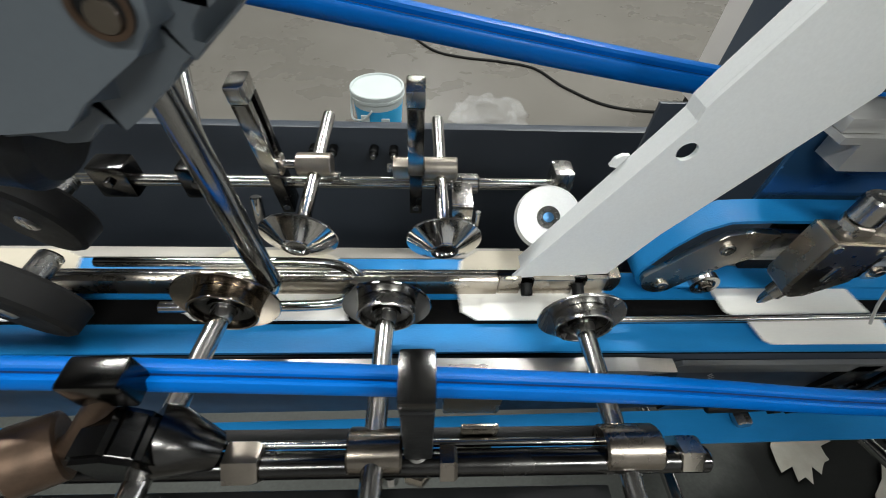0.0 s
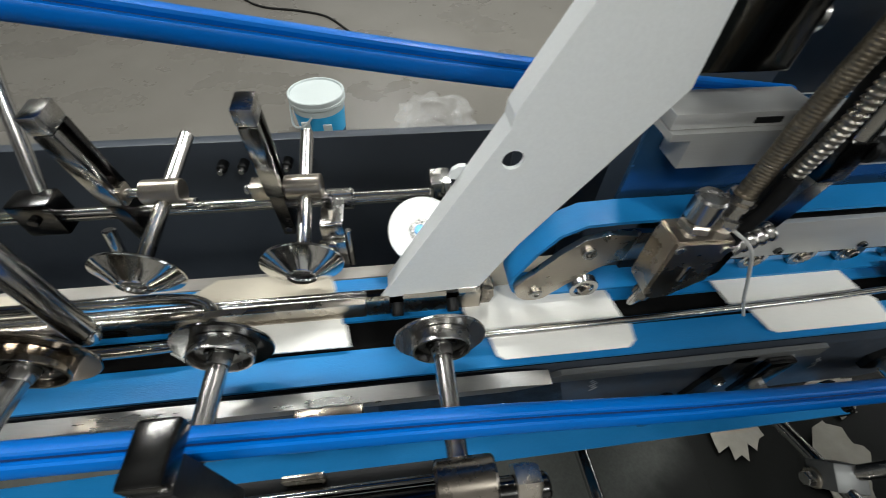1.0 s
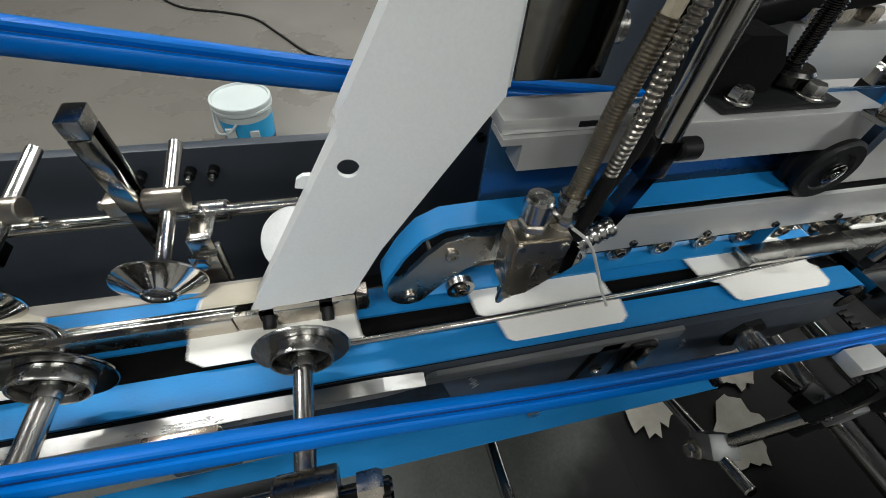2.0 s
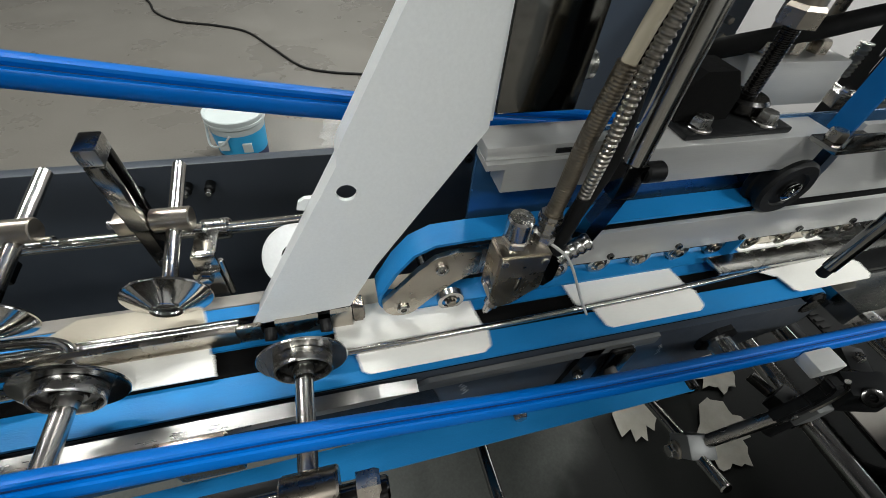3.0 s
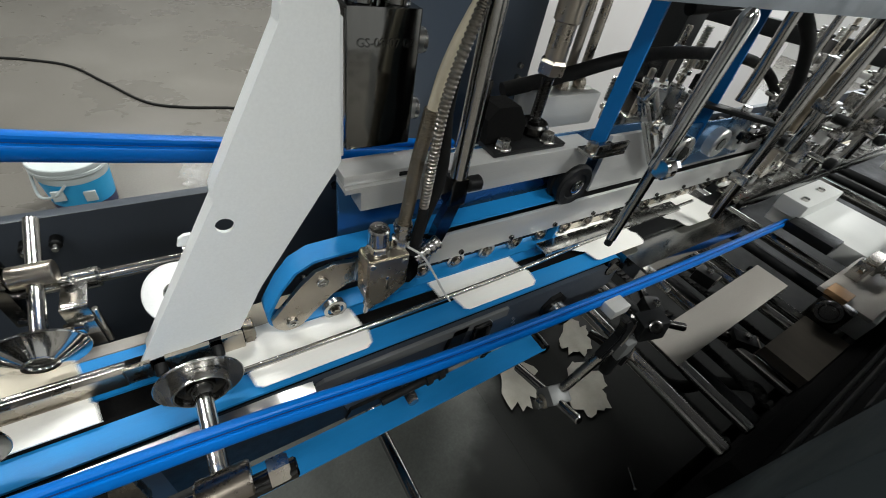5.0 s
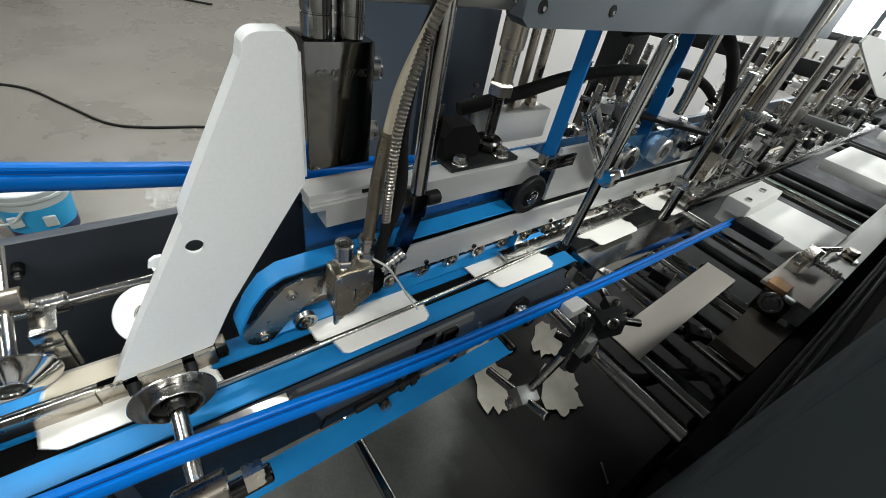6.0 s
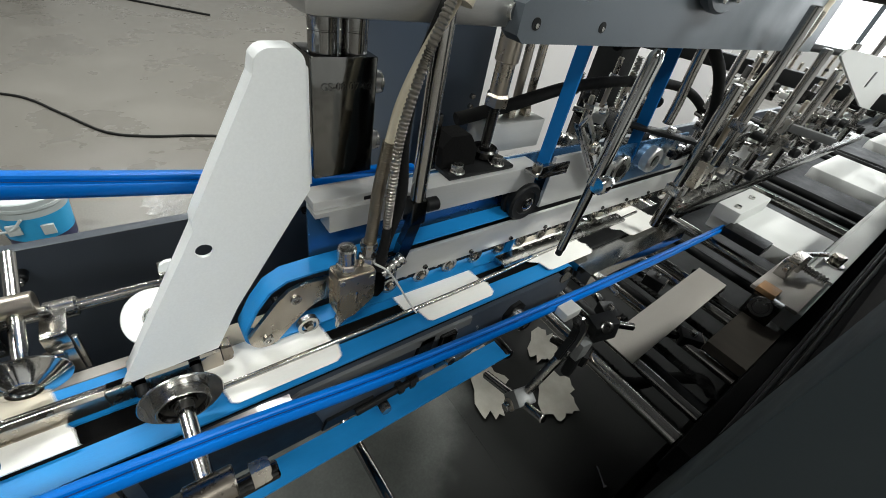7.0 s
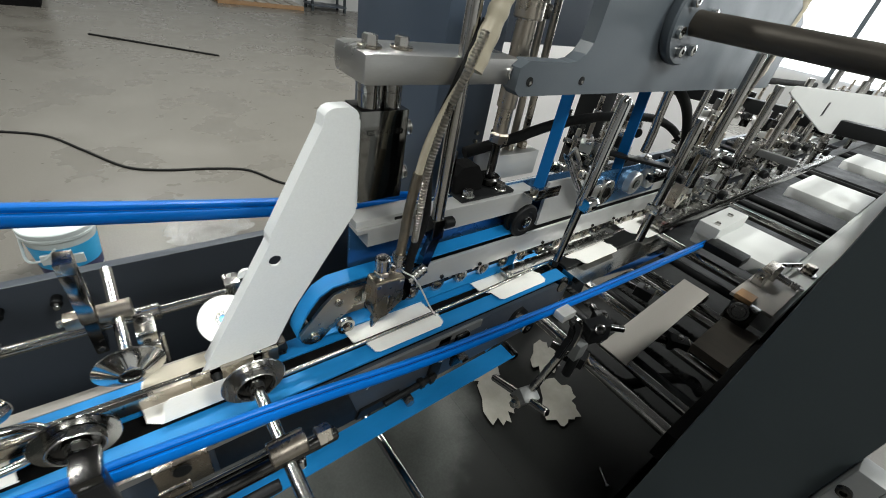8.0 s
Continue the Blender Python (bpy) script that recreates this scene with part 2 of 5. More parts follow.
def slab(points, y0, y1, bm=None, bevel=0.0):
    """A plate cut along points (x, z), from y0 to y1."""
    bm = bm or bmesh.new()
    a = [bm.verts.new((x, y0, z)) for x, z in points]
    face = bm.faces.new(a)
    out = bmesh.ops.extrude_face_region(bm, geom=[face])
    bmesh.ops.translate(bm, vec=(0, y1 - y0, 0), verts=[v for v in out["geom"] if isinstance(v, bmesh.types.BMVert)])
    if bevel:
        bmesh.ops.bevel(bm, geom=list(bm.edges), offset=bevel, segments=2, affect="EDGES")
    return bm


def sheet(points, z0, z1, bm=None):
    """A flat piece cut along points (x, y), from z0 to z1."""
    bm = bm or bmesh.new()
    face = bm.faces.new([bm.verts.new((x, y, z0)) for x, y in points])
    out = bmesh.ops.extrude_face_region(bm, geom=[face])
    bmesh.ops.translate(bm, vec=(0, 0, z1 - z0), verts=[v for v in out["geom"] if isinstance(v, bmesh.types.BMVert)])
    return bm


def smooth_path(points, steps=8):
    pts = [Vector(p) for p in points]
    pts = [2 * pts[0] - pts[1]] + pts + [2 * pts[-1] - pts[-2]]
    out = []
    for a, b, c, d in zip(pts, pts[1:], pts[2:], pts[3:]):
        for k in range(steps):
            s = k / steps
            out.append(0.5 * ((2 * b) + (c - a) * s + (2 * a - 5 * b + 4 * c - d) * s * s + (3 * b - a - 3 * c + d) * s ** 3))
    return out + [pts[-2]]


def swept(points, r, seg=14, steps=8, bm=None, section=None, ripple=None):
    """A tube along a smooth line; section: (side, up) offsets in place of a circle; ripple: pitch and depth of ribs."""
    bm = bm or bmesh.new()
    path = smooth_path(points, steps) if steps > 1 else [Vector(p) for p in points]
    if ripple:
        fine, run = [], 0.0
        for a, b in zip(path, path[1:]):
            n = max(1, round((b - a).length / (ripple[0] / 4)))
            fine += [a.lerp(b, k / n) for k in range(n)]
        path = fine + [path[-1]]
    rings = []
    u = None
    for i, p in enumerate(path):
        d = (path[min(i + 1, len(path) - 1)] - path[max(i - 1, 0)]).normalized()
        if u is None:
            u = Vector((0, 0, 1)) - d * d.z
            u = u.normalized() if u.length > 0.05 else d.orthogonal().normalized()
        else:
            u = (u - d * u.dot(d)).normalized()
        w = d.cross(u)
        k = r * (1 - ripple[1] * (i % 4 in (0, 1))) if ripple else r
        ring = section or [(math.cos(a * math.tau / seg) * k, math.sin(a * math.tau / seg) * k) for a in range(seg)]
        rings.append([bm.verts.new(p + w * s + u * h) for s, h in ring])
    n = len(rings[0])
    for r0, r1 in zip(rings, rings[1:]):
        for k in range(n):
            bm.faces.new((r0[k], r0[(k + 1) % n], r1[(k + 1) % n], r1[k]))
    bm.faces.new(rings[0][::-1])
    bm.faces.new(rings[-1])
    return bm


def loop_belt(outline, y0, y1, thick):
    """A closed flat belt round an outline of (x, z)."""
    bm = bmesh.new()
    n = len(outline)
    rings = []
    for i in range(n):
        p, a, b = Vector(outline[i]), Vector(outline[i - 1]), Vector(outline[(i + 1) % n])
        d = (b - a).normalized()
        o = Vector((d.y, -d.x)) * thick
        q = p + o
        rings.append([bm.verts.new((p.x, y0, p.y)), bm.verts.new((q.x, y0, q.y)), bm.verts.new((q.x, y1, q.y)), bm.verts.new((p.x, y1, p.y))])
    for i in range(n):
        r0, r1 = rings[i], rings[(i + 1) % n]
        for k in range(4):
            bm.faces.new((r0[k], r0[(k + 1) % 4], r1[(k + 1) % 4], r1[k]))
    return bm


def arc(cx, cz, r, a0, a1, n=10):
    return [(cx + r * math.cos(radians(a0 + (a1 - a0) * k / n)), cz + r * math.sin(radians(a0 + (a1 - a0) * k / n))) for k in range(n + 1)]


def socket_screw(parent, p, d, r, h, mat=None, name="screw"):
    """A cap screw with a hexagon socket."""
    s = part(name, turned([(0, r), (h * 0.85, r), (h, r * 0.9), (h, r * 0.55), (h * 0.45, r * 0.5)], p, d, 18), mat or BLACK, parent)
    return s

# ---- the hall ----
single("floor", box(-10, -7, -0.1, 11, 13, 0, 0), CONCRETE, "polished grey concrete hall floor with faint stains", "floor", kind="structure", smooth=False)
single("wall_north", box(-10, 13, 0, 11, 13.2, 7, 0), WALL, "plain pale hall wall", "wall", kind="structure", smooth=False)
single("wall_south", box(-10, -7.2, 0, 11, -7, 7, 0), WALL, "plain pale hall wall", "wall", kind="structure", smooth=False)
single("wall_west", box(-10.2, -7, 0, -10, 13, 7, 0), WALL, "plain pale hall wall", "wall", kind="structure", smooth=False)
single("wall_east", box(11, -7, 0, 11.2, 13, 7, 0), WALL, "plain pale hall wall", "wall", kind="structure", smooth=False)
single("ceiling", box(-10.2, -7.2, 7, 11.2, 13.2, 7.2, 0), CEIL, "plain grey sheet hall ceiling", "ceiling", kind="structure", smooth=False)

# bright daylight window in the far wall
win = thing("window_1", "tall bright window in the far hall wall", "window", (10.9, 2, 2.0), kind="structure")
for k in range(6):
    part("pane", box(10.95, -4 + k * 1.5, 1.0, 10.97, -2.58 + k * 1.5, 4.2, 0), WINDOW, win)
    part("window_frame", box(10.93, -2.58 + k * 1.5, 0.9, 10.99, -2.5 + k * 1.5, 4.3, 0.01), ARM_PAINT, win)

# cable across the floor
single("floor_cable", swept([(-2.1, 5.6, 0.008), (-1.39, 4.9, 0.008), (-1.19, 4.48, 0.008), (-0.97, 4.25, 0.008), (-0.66, 4.15, 0.008), (-0.4, 4.0, 0.008), (-0.19, 3.665, 0.008), (0.035, 3.295, 0.008), (0.26, 3.17, 0.008), (0.565, 3.105, 0.008), (0.81, 3.0, 0.008), (0.99, 2.7, 0.008), (1.3, 2.45, 0.008), (2.0, 2.4, 0.008)], 0.0095, 10, 8), RUBBER, "thin black cable lying across the concrete floor", "cable")
single("floor_strip", box(-0.02, -0.02, 0, 1.76, 0.02, 0.02, 0.004, pose(0.02, 7.82, 0, 0, 0, -36.6)), RUBBER, "black strip lying on the concrete floor", "strip")

fm = thing("far_machine", "dark steel machine base standing far across the hall", "machine", (-2.0, 10.3, 0))
part("base", box(-3.6, 9.72, 0.0, -0.52, 11.2, 0.85, 0.01), VOID, fm)
part("top", box(-3.6, 9.7, 0.8505, -0.5, 11.2, 0.95, 0.01), NAVY_PAINT, fm)
pl = thing("pallet", "loaded grey wooden pallet far across the hall", "pallet", (3.6, 12.3, 0))
for py in (12.1, 12.42, 12.74):
    part("runner", box(2.6, py, 0.0, 4.7, py + 0.1, 0.1, 0.004), BROWN, pl)
for k in range(7):
    part("deck_board", box(2.6 + k * 0.302, 12.08, 0.1005, 2.6 + k * 0.302 + 0.24, 12.86, 0.12, 0.003), SCRAP, pl)
rk = thing("far_rack", "dark grey steel rack standing far across the hall", "rack", (5.5, 12.4, 0))
for px, py in ((5.0, 12.3), (5.95, 12.3), (5.0, 12.8), (5.95, 12.8)):
    part("post", box(px, py, 0.0, px + 0.06, py + 0.06, 1.9, 0.004), GREY_PAINT, rk)
for pz in (0.12, 0.9, 1.7):
    part("shelf", box(4.98, 12.28, pz, 6.03, 12.88, pz + 0.04, 0.004), NAVY_PAINT, rk)


def bucket():
    bx, by = -0.275, 2.15
    b = thing("bucket", "white plastic paint bucket with lid and blue label on the floor", "bucket", (bx, by, 0))
    part("body", turned([(0, 0.115), (0.004, 0.12), (0.26, 0.141)], (bx, by, 0), (0, 0, 1), 48), PLASTIC, b)
    part("label", turned([(0.055, 0.1248), (0.20, 0.1376)], (bx, by, 0), (0, 0, 1), 48, caps=False), LABEL, b, "blue printed wrap label")
    part("label_band", turned([(0.02, 0.1226), (0.075, 0.1272)], (bx, by, 0), (0, 0, 1), 48, caps=False), LABEL_DARK, b, "dark navy lower band of the label")
    part("lid", turned([(0.235, 0.143), (0.243, 0.150), (0.256, 0.150), (0.258, 0.147), (0.266, 0.147), (0.268, 0.150), (0.283, 0.150), (0.287, 0.146), (0.287, 0.138), (0.278, 0.134)], (bx, by, 0), (0, 0, 1), 56), PLASTIC, b)
    part("handle", swept([(bx - 0.145, by - 0.02, 0.225), (bx - 0.142, by - 0.075, 0.13), (bx - 0.07, by - 0.14, 0.16), (bx - 0.02, by - 0.152, 0.215)], 0.006, 8, 8), PLASTIC, b)
    for s, h in ((-0.06, 0.13), (0.05, 0.11)):
        part("print", box(bx + s - 0.025, by - 0.142, h, bx + s + 0.02, by - 0.128, h + 0.05, 0.001), PLASTIC, b, "white block of illegible print")


bucket()


def film_bag():
    bm = bmesh.new()
    bmesh.ops.create_icosphere(bm, subdivisions=4, radius=1)
    for v in bm.verts:
        d = v.co.copy()
        k = 1 + 0.45 * noise.noise(d * 2.3) + 0.22 * noise.noise(d * 6.0)
        v.co = Vector((0.37 + d.x * 0.2 * k, 2.17 + d.y * 0.15 * k, max(0.002, 0.09 + d.z * 0.1 * k)))
    single("plastic_bag", bm, BAG, "crumpled clear plastic film bag on the floor", "bag")


film_bag()

# ---- machine frame ----
PY = 0.90
fr = thing("side_frame", "dark navy-grey steel side frame of the machine", "machine frame", (0, PY, 0))
part("panel", box(-5.0, PY, 0.12, 10.6, PY + 0.03, 0.81, 0.003), NAVY_PAINT, fr)
part("foot_rail", box(-5.0, PY - 0.02, 0, 10.6, PY + 0.05, 0.12, 0.004), NAVY_PAINT, fr)
for px in (-0.29, -0.241, -0.136, -0.085, 0.62, 0.68):
    s = part("bolt", rod((px, PY, 0.752), (px, PY - 0.03, 0.752), 0.012, 16), BLACK, fr)
    part("bolt_tip", rod((px, PY - 0.03, 0.752), (px, PY - 0.045, 0.752), 0.007, 12), ROD, s)

bed = thing("machine_bed", "dark steel bed plates under the conveyor, shade painted into their colour", "bed plate", (0, 0.3, 0.2))
# the black part of both plates is shade put into the colour
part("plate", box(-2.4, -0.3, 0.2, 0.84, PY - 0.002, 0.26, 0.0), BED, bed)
part("tray", box(0.8405, -0.165, 0.2, 10.6, PY - 0.002, 0.26, 0.0), BED, bed, "tray plate painted black as shade")

near = thing("machine_post", "dark slate-grey enamelled machine post with black side tray", "machine frame", (0.8, -0.25, 0.0))
part("post", box(0.71, -0.345, 0.0, 0.92, -0.198, 2.4, 0.006), GREY_PAINT, near)
# panel and tray carry the unlit interior as black; panel also blocks front lamps
part("inner_panel", box(0.921, -0.235, 0.0, 10.6, -0.205, 1.12, 0.002), VOID, near, "inner panel in black that stands in for shade")
part("edge_tray", box(0.921, -0.2045, 0.70, 10.6, -0.168, 0.79, 0.003), VOID, near, "edge tray in black that stands in for shade")
for rz in (0.88, 0.95, 1.04):
    part("panel_rib", box(0.925, -0.2045, rz, 10.6, -0.197, rz + 0.012, 0.002), BLACK, near)
part("bracket", box(0.695, -0.375, 1.02, 0.73, -0.3455, 1.165, 0.004), GREY_BLOCK, near, "plain grey steel bracket")
part("bracket_screw", turned([(0, 0.008), (0.005, 0.008), (0.006, 0.006), (0.006, 0.004), (0.002, 0.0035)], (0.695, -0.354, 1.128), (-1, 0, 0), 18), DARK_STEEL, near)
part("side_panel", box(0.70, -0.62, 0.6, 0.73, -0.3755, 1.16, 0.006), BAR_PAINT, near, "pale grey panel")
part("foot", box(0.66, -0.64, 0.0, 0.97, -0.346, 0.03, 0.004), GREY_PAINT, near)

# ---- conveyor, lower carriage ----
low = thing("lower_carriage", "lower belt carriage with dark steel side plate", "conveyor", (0.2, 0.23, 0.9))
part("dark_plate", slab([(0.092, 0.80), (0.34, 0.805), (0.30, 0.944), (0.092, 0.944)], 0.2045, 0.2065), BLACK, low, "black plate under the guide strip")
part("side_plate", slab([(-1.2, 0.775), (0.80, 0.815), (0.95, 0.88), (0.95, 0.925), (0.93, 0.945), (-1.2, 0.945)], 0.207, 0.217), NAVY_PAINT, low, smooth=False)
part("back_plate", box(-1.2, 0.33, 0.80, 0.93, 0.34, 0.945, 0.001), NAVY_PAINT, low, smooth=False)
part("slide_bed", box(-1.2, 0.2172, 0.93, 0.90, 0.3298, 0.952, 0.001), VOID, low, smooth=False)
part("end_roller", rod((0.925, 0.205, 0.935), (0.925, 0.33, 0.935), 0.024, 28), DARK_STEEL, low)
part("belt", loop_belt([(-1.2, 0.90), (-1.2, 0.9605)] + [(-1.2 + k * 0.1, 0.9605) for k in range(1, 21)] + arc(0.925, 0.9345, 0.026, 90, -90, 14) + [(0.4, 0.9), (-0.4, 0.9)], 0.213, 0.249, 0.004), BLUE_BELT, low, "bright blue flat conveyor belt")
part("belt", loop_belt([(-1.2, 0.90), (-1.2, 0.9605)] + [(-1.2 + k * 0.1, 0.9605) for k in range(1, 21)] + arc(0.925, 0.9345, 0.026, 90, -90, 14) + [(0.4, 0.9), (-0.4, 0.9)], 0.286, 0.326, 0.004), BLUE_BELT, low, "bright blue flat conveyor belt")
part("return_belt", slab([(-1.2, 0.721), (0.745, 0.8085), (0.745, 0.8045), (-1.2, 0.717)], 0.159, 0.2045), BLUE_BELT, low, "bright blue returning belt strand", False)
part("rising_belt", slab([(0.70, 0.788), (0.932, 0.902), (0.936, 0.899), (0.704, 0.784)], 0.2175, 0.25), BLUE_BELT, low, "bright blue belt strand rising to the end roller", False)
part("guide_roller", rod((0.748, 0.16, 0.8), (0.748, 0.2068, 0.8), 0.0135, 24), DARK_STEEL, low)
part("guide_strip", slab([(-0.9, 0.945), (0.24, 0.945), (0.285, 0.954), (0.24, 0.958), (-0.9, 0.958)], 0.190, 0.2065), BAR_STEEL, low, "polished steel guide strip", False)
part("guide_strip", slab([(0.26, 0.93), (0.63, 0.93), (0.63, 0.95), (0.30, 0.95)], 0.200, 0.2065), GREY_BLOCK, low, "dull steel guide strip", False)
for bx, bz in ((0.4445, 0.809), (0.58, 0.87)):
    part("bolt", hexa((bx, 0.198, bz), (0, -1, 0), 0.0115, 0.022), STEEL, low)
    part("washer", rod((bx, 0.207, bz), (bx, 0.1985, bz), 0.015, 20), STEEL, low)
part("tension_shaft", turned([(0, 0.015), (0.022, 0.015), (0.023, 0.0195), (0.05, 0.0195), (0.053, 0.0175), (0.053, 0.008), (0.048, 0.007)], (0.764, 0.217, 0.893), (0, -1, 0), 32), CHROME, low)
part("tension_nut", slab([(0.735, 0.895), (0.75, 0.918), (0.775, 0.924), (0.795, 0.905), (0.79, 0.875), (0.762, 0.862), (0.74, 0.87)], 0.199, 0.2068), BLACK, low, "black bearing holder")
for wx, wz, ws in ((0.588, 0.938, 1.0), (0.342, 0.925, 0.8), (0.66, 0.90, 0.7)):
    for k in range(7):
        part("scuff", box(-0.0012, -0.0003, -0.004 * ws, 0.0012, 0, 0.004 * ws, 0, pose(wx + 0.0022 * (k % 3) + 0.0013 * k, 0.1996 if wx < 0.63 else 0.2068, wz - 0.0045 * k, 0, 24 + 9 * (k % 4), 0)), SCUFF, low, "pale scratched paint")
part("strap_plate", slab([(0.50, 0.83), (0.53, 0.83), (0.545, 0.944), (0.515, 0.944)], 0.2, 0.2065), BLACK, low)
part("strap_screw", turned([(0, 0.008), (0.006, 0.008), (0.007, 0.005), (0.004, 0.004)], (0.522, 0.1995, 0.885), (0, -1, 0), 16), STEEL, low)
part("tension_screw", rod((0.39, 0.196, 0.822), (0.52, 0.196, 0.834), 0.007, 14), BLACK, low)
for nx in (0.475, 0.5):
    part("lock_nut", hexa((nx, 0.196, 0.83), (1, 0, 0.09), 0.012, 0.012), BLACK, low)
part("slot_plate", slab([(0.33, 0.806), (0.42, 0.809), (0.43, 0.832), (0.34, 0.83)], 0.2005, 0.2068), BLACK, low, "black slotted adjusting plate")
part("bracket", box(0.02, 0.165, 0.9, 0.085, 0.18, 0.985, 0.003), NICKEL_DARK, low, "aluminium bracket with a round hole")
part("bracket_hole", rod((0.052, 0.166, 0.968), (0.052, 0.163, 0.968), 0.011, 20, cham=0), BLACK, low)
part("bracket", box(0.555, 0.19, 0.845, 0.59, 0.2, 0.94, 0.003), DARK_STEEL, low)


out = thing("run_out_table", "run-out belt table on dark steel legs behind the folding section", "conveyor", (-3.1, 0.27, 0))
part("belt", box(-5.0, 0.213, 0.955, -1.202, 0.326, 0.9635, 0.001), BLUE_BELT, out, "bright blue flat conveyor belt")
part("table", box(-5.0, 0.207, 0.85, -1.202, 0.33, 0.9545, 0.002), NAVY_PAINT, out)
for lx in (-4.8, -3.2, -2.45):
    part("leg", box(lx, 0.22, 0, lx + 0.06, 0.31, 0.8495, 0.003), NAVY_PAINT, out)

# ---- belts, rods and strips over the lower belt ----
single("hold_down_rod", swept([(0.175, 0.244, 0.979), (0.245, 0.244, 0.978), (0.45, 0.247, 0.977), (0.67, 0.253, 0.976), (0.9, 0.265, 0.976), (1.3, 0.28, 0.976)], 0.0042, 12, 4), ROD, "thin polished steel rod above the cartons", "guide rod")
single("hold_down_bar", box(0.75, 0.256, 0.985, 1.2, 0.288, 0.993, 0.002, pose(0, 0, 0, 0, 0, 0)), STEEL, "flat steel hold-down bar above the belt", "guide bar")
single("far_belt", box(-1.2, 0.318, 0.958, 0.13, 0.346, 0.964, 0.001), BLUE_BELT, "blue flat belt strand beside the guide rods", "belt")
single("support_strip", box(-1.2, 0.349, 0.93, 0.13, 0.368, 0.962, 0.002), STRIP_STEEL, "worn flat steel support strip", "strip")
single("guide_bar", box(-1.2, 0.287, 0.967, 0.0872, 0.2955, 0.993, 0.0015), NICKEL, "nickel-plated guide bar standing along the belt", "guide bar")
for gy, gz, gr in ((0.306, 0.98, 0.0045), (0.3165, 0.974, 0.003)):
    single("guide_rod", rod((-1.2, gy, gz), (0.13, gy, gz), gr, 12), ROD, "thin polished steel guide rod along the belt", "guide rod", "guide rods")
single("bent_tube", swept([(-0.40, 0.322, 0.985), (-0.25, 0.322, 0.985), (-0.14, 0.322, 0.985), (-0.095, 0.312, 0.985), (-0.078, 0.29, 0.985), (-0.09, 0.27, 0.982), (-0.13, 0.262, 0.98), (-0.3, 0.26, 0.98)], 0.0065, 14, 8), CHROME, "chromed steel tube bent to a hairpin above the belt", "tube")

# round blue belts


def twin(r, groove):
    """Outline of a round belt with a groove pressed along it."""
    out = []
    for k in range(40):
        a = k * 9.0
        away = (a - groove + 180) % 360 - 180
        q = r * (1 - 0.42 * math.exp(-(away / 11.0) ** 2)) * (1 + 0.05 * math.cos(radians(2 * (a - groove))))
        out.append((q * math.cos(radians(a)), q * math.sin(radians(a))))
    return out


def round_belt(pts, r, groove, label):
    w = thing("round_belt", label, "belt", pts[0], "round belts")
    part("cord", swept(pts, 0, steps=6, section=twin(r, groove)), BLUE_ROUND, w)
    cx, cy = 0.62 * r * math.cos(radians(groove)), 0.62 * r * math.sin(radians(groove))
    ring = [(cx + 0.0011 * math.cos(radians(k * 60)), cy + 0.0011 * math.sin(radians(k * 60))) for k in range(6)]
    part("seam", swept(pts, 0, steps=6, section=ring), BELT_SEAM, w, "dark blue pressed seam")


round_belt([(-1.0, 0.45, 1.385), (-0.3, 0.45, 1.27), (0.25, 0.45, 1.177), (0.62, 0.45, 1.13)], 0.0175, 42, "grooved blue drive belt running behind the white plate")
round_belt([(-0.9, 0.118, 1.135), (-0.3, 0.122, 1.115), (0.15, 0.126, 1.068), (0.42, 0.131, 1.015), (0.8, 0.138, 0.967), (1.2, 0.15, 0.92), (1.86, 0.181, 0.831)], 0.0118, 68, "grooved blue drive belt running along the machine front")


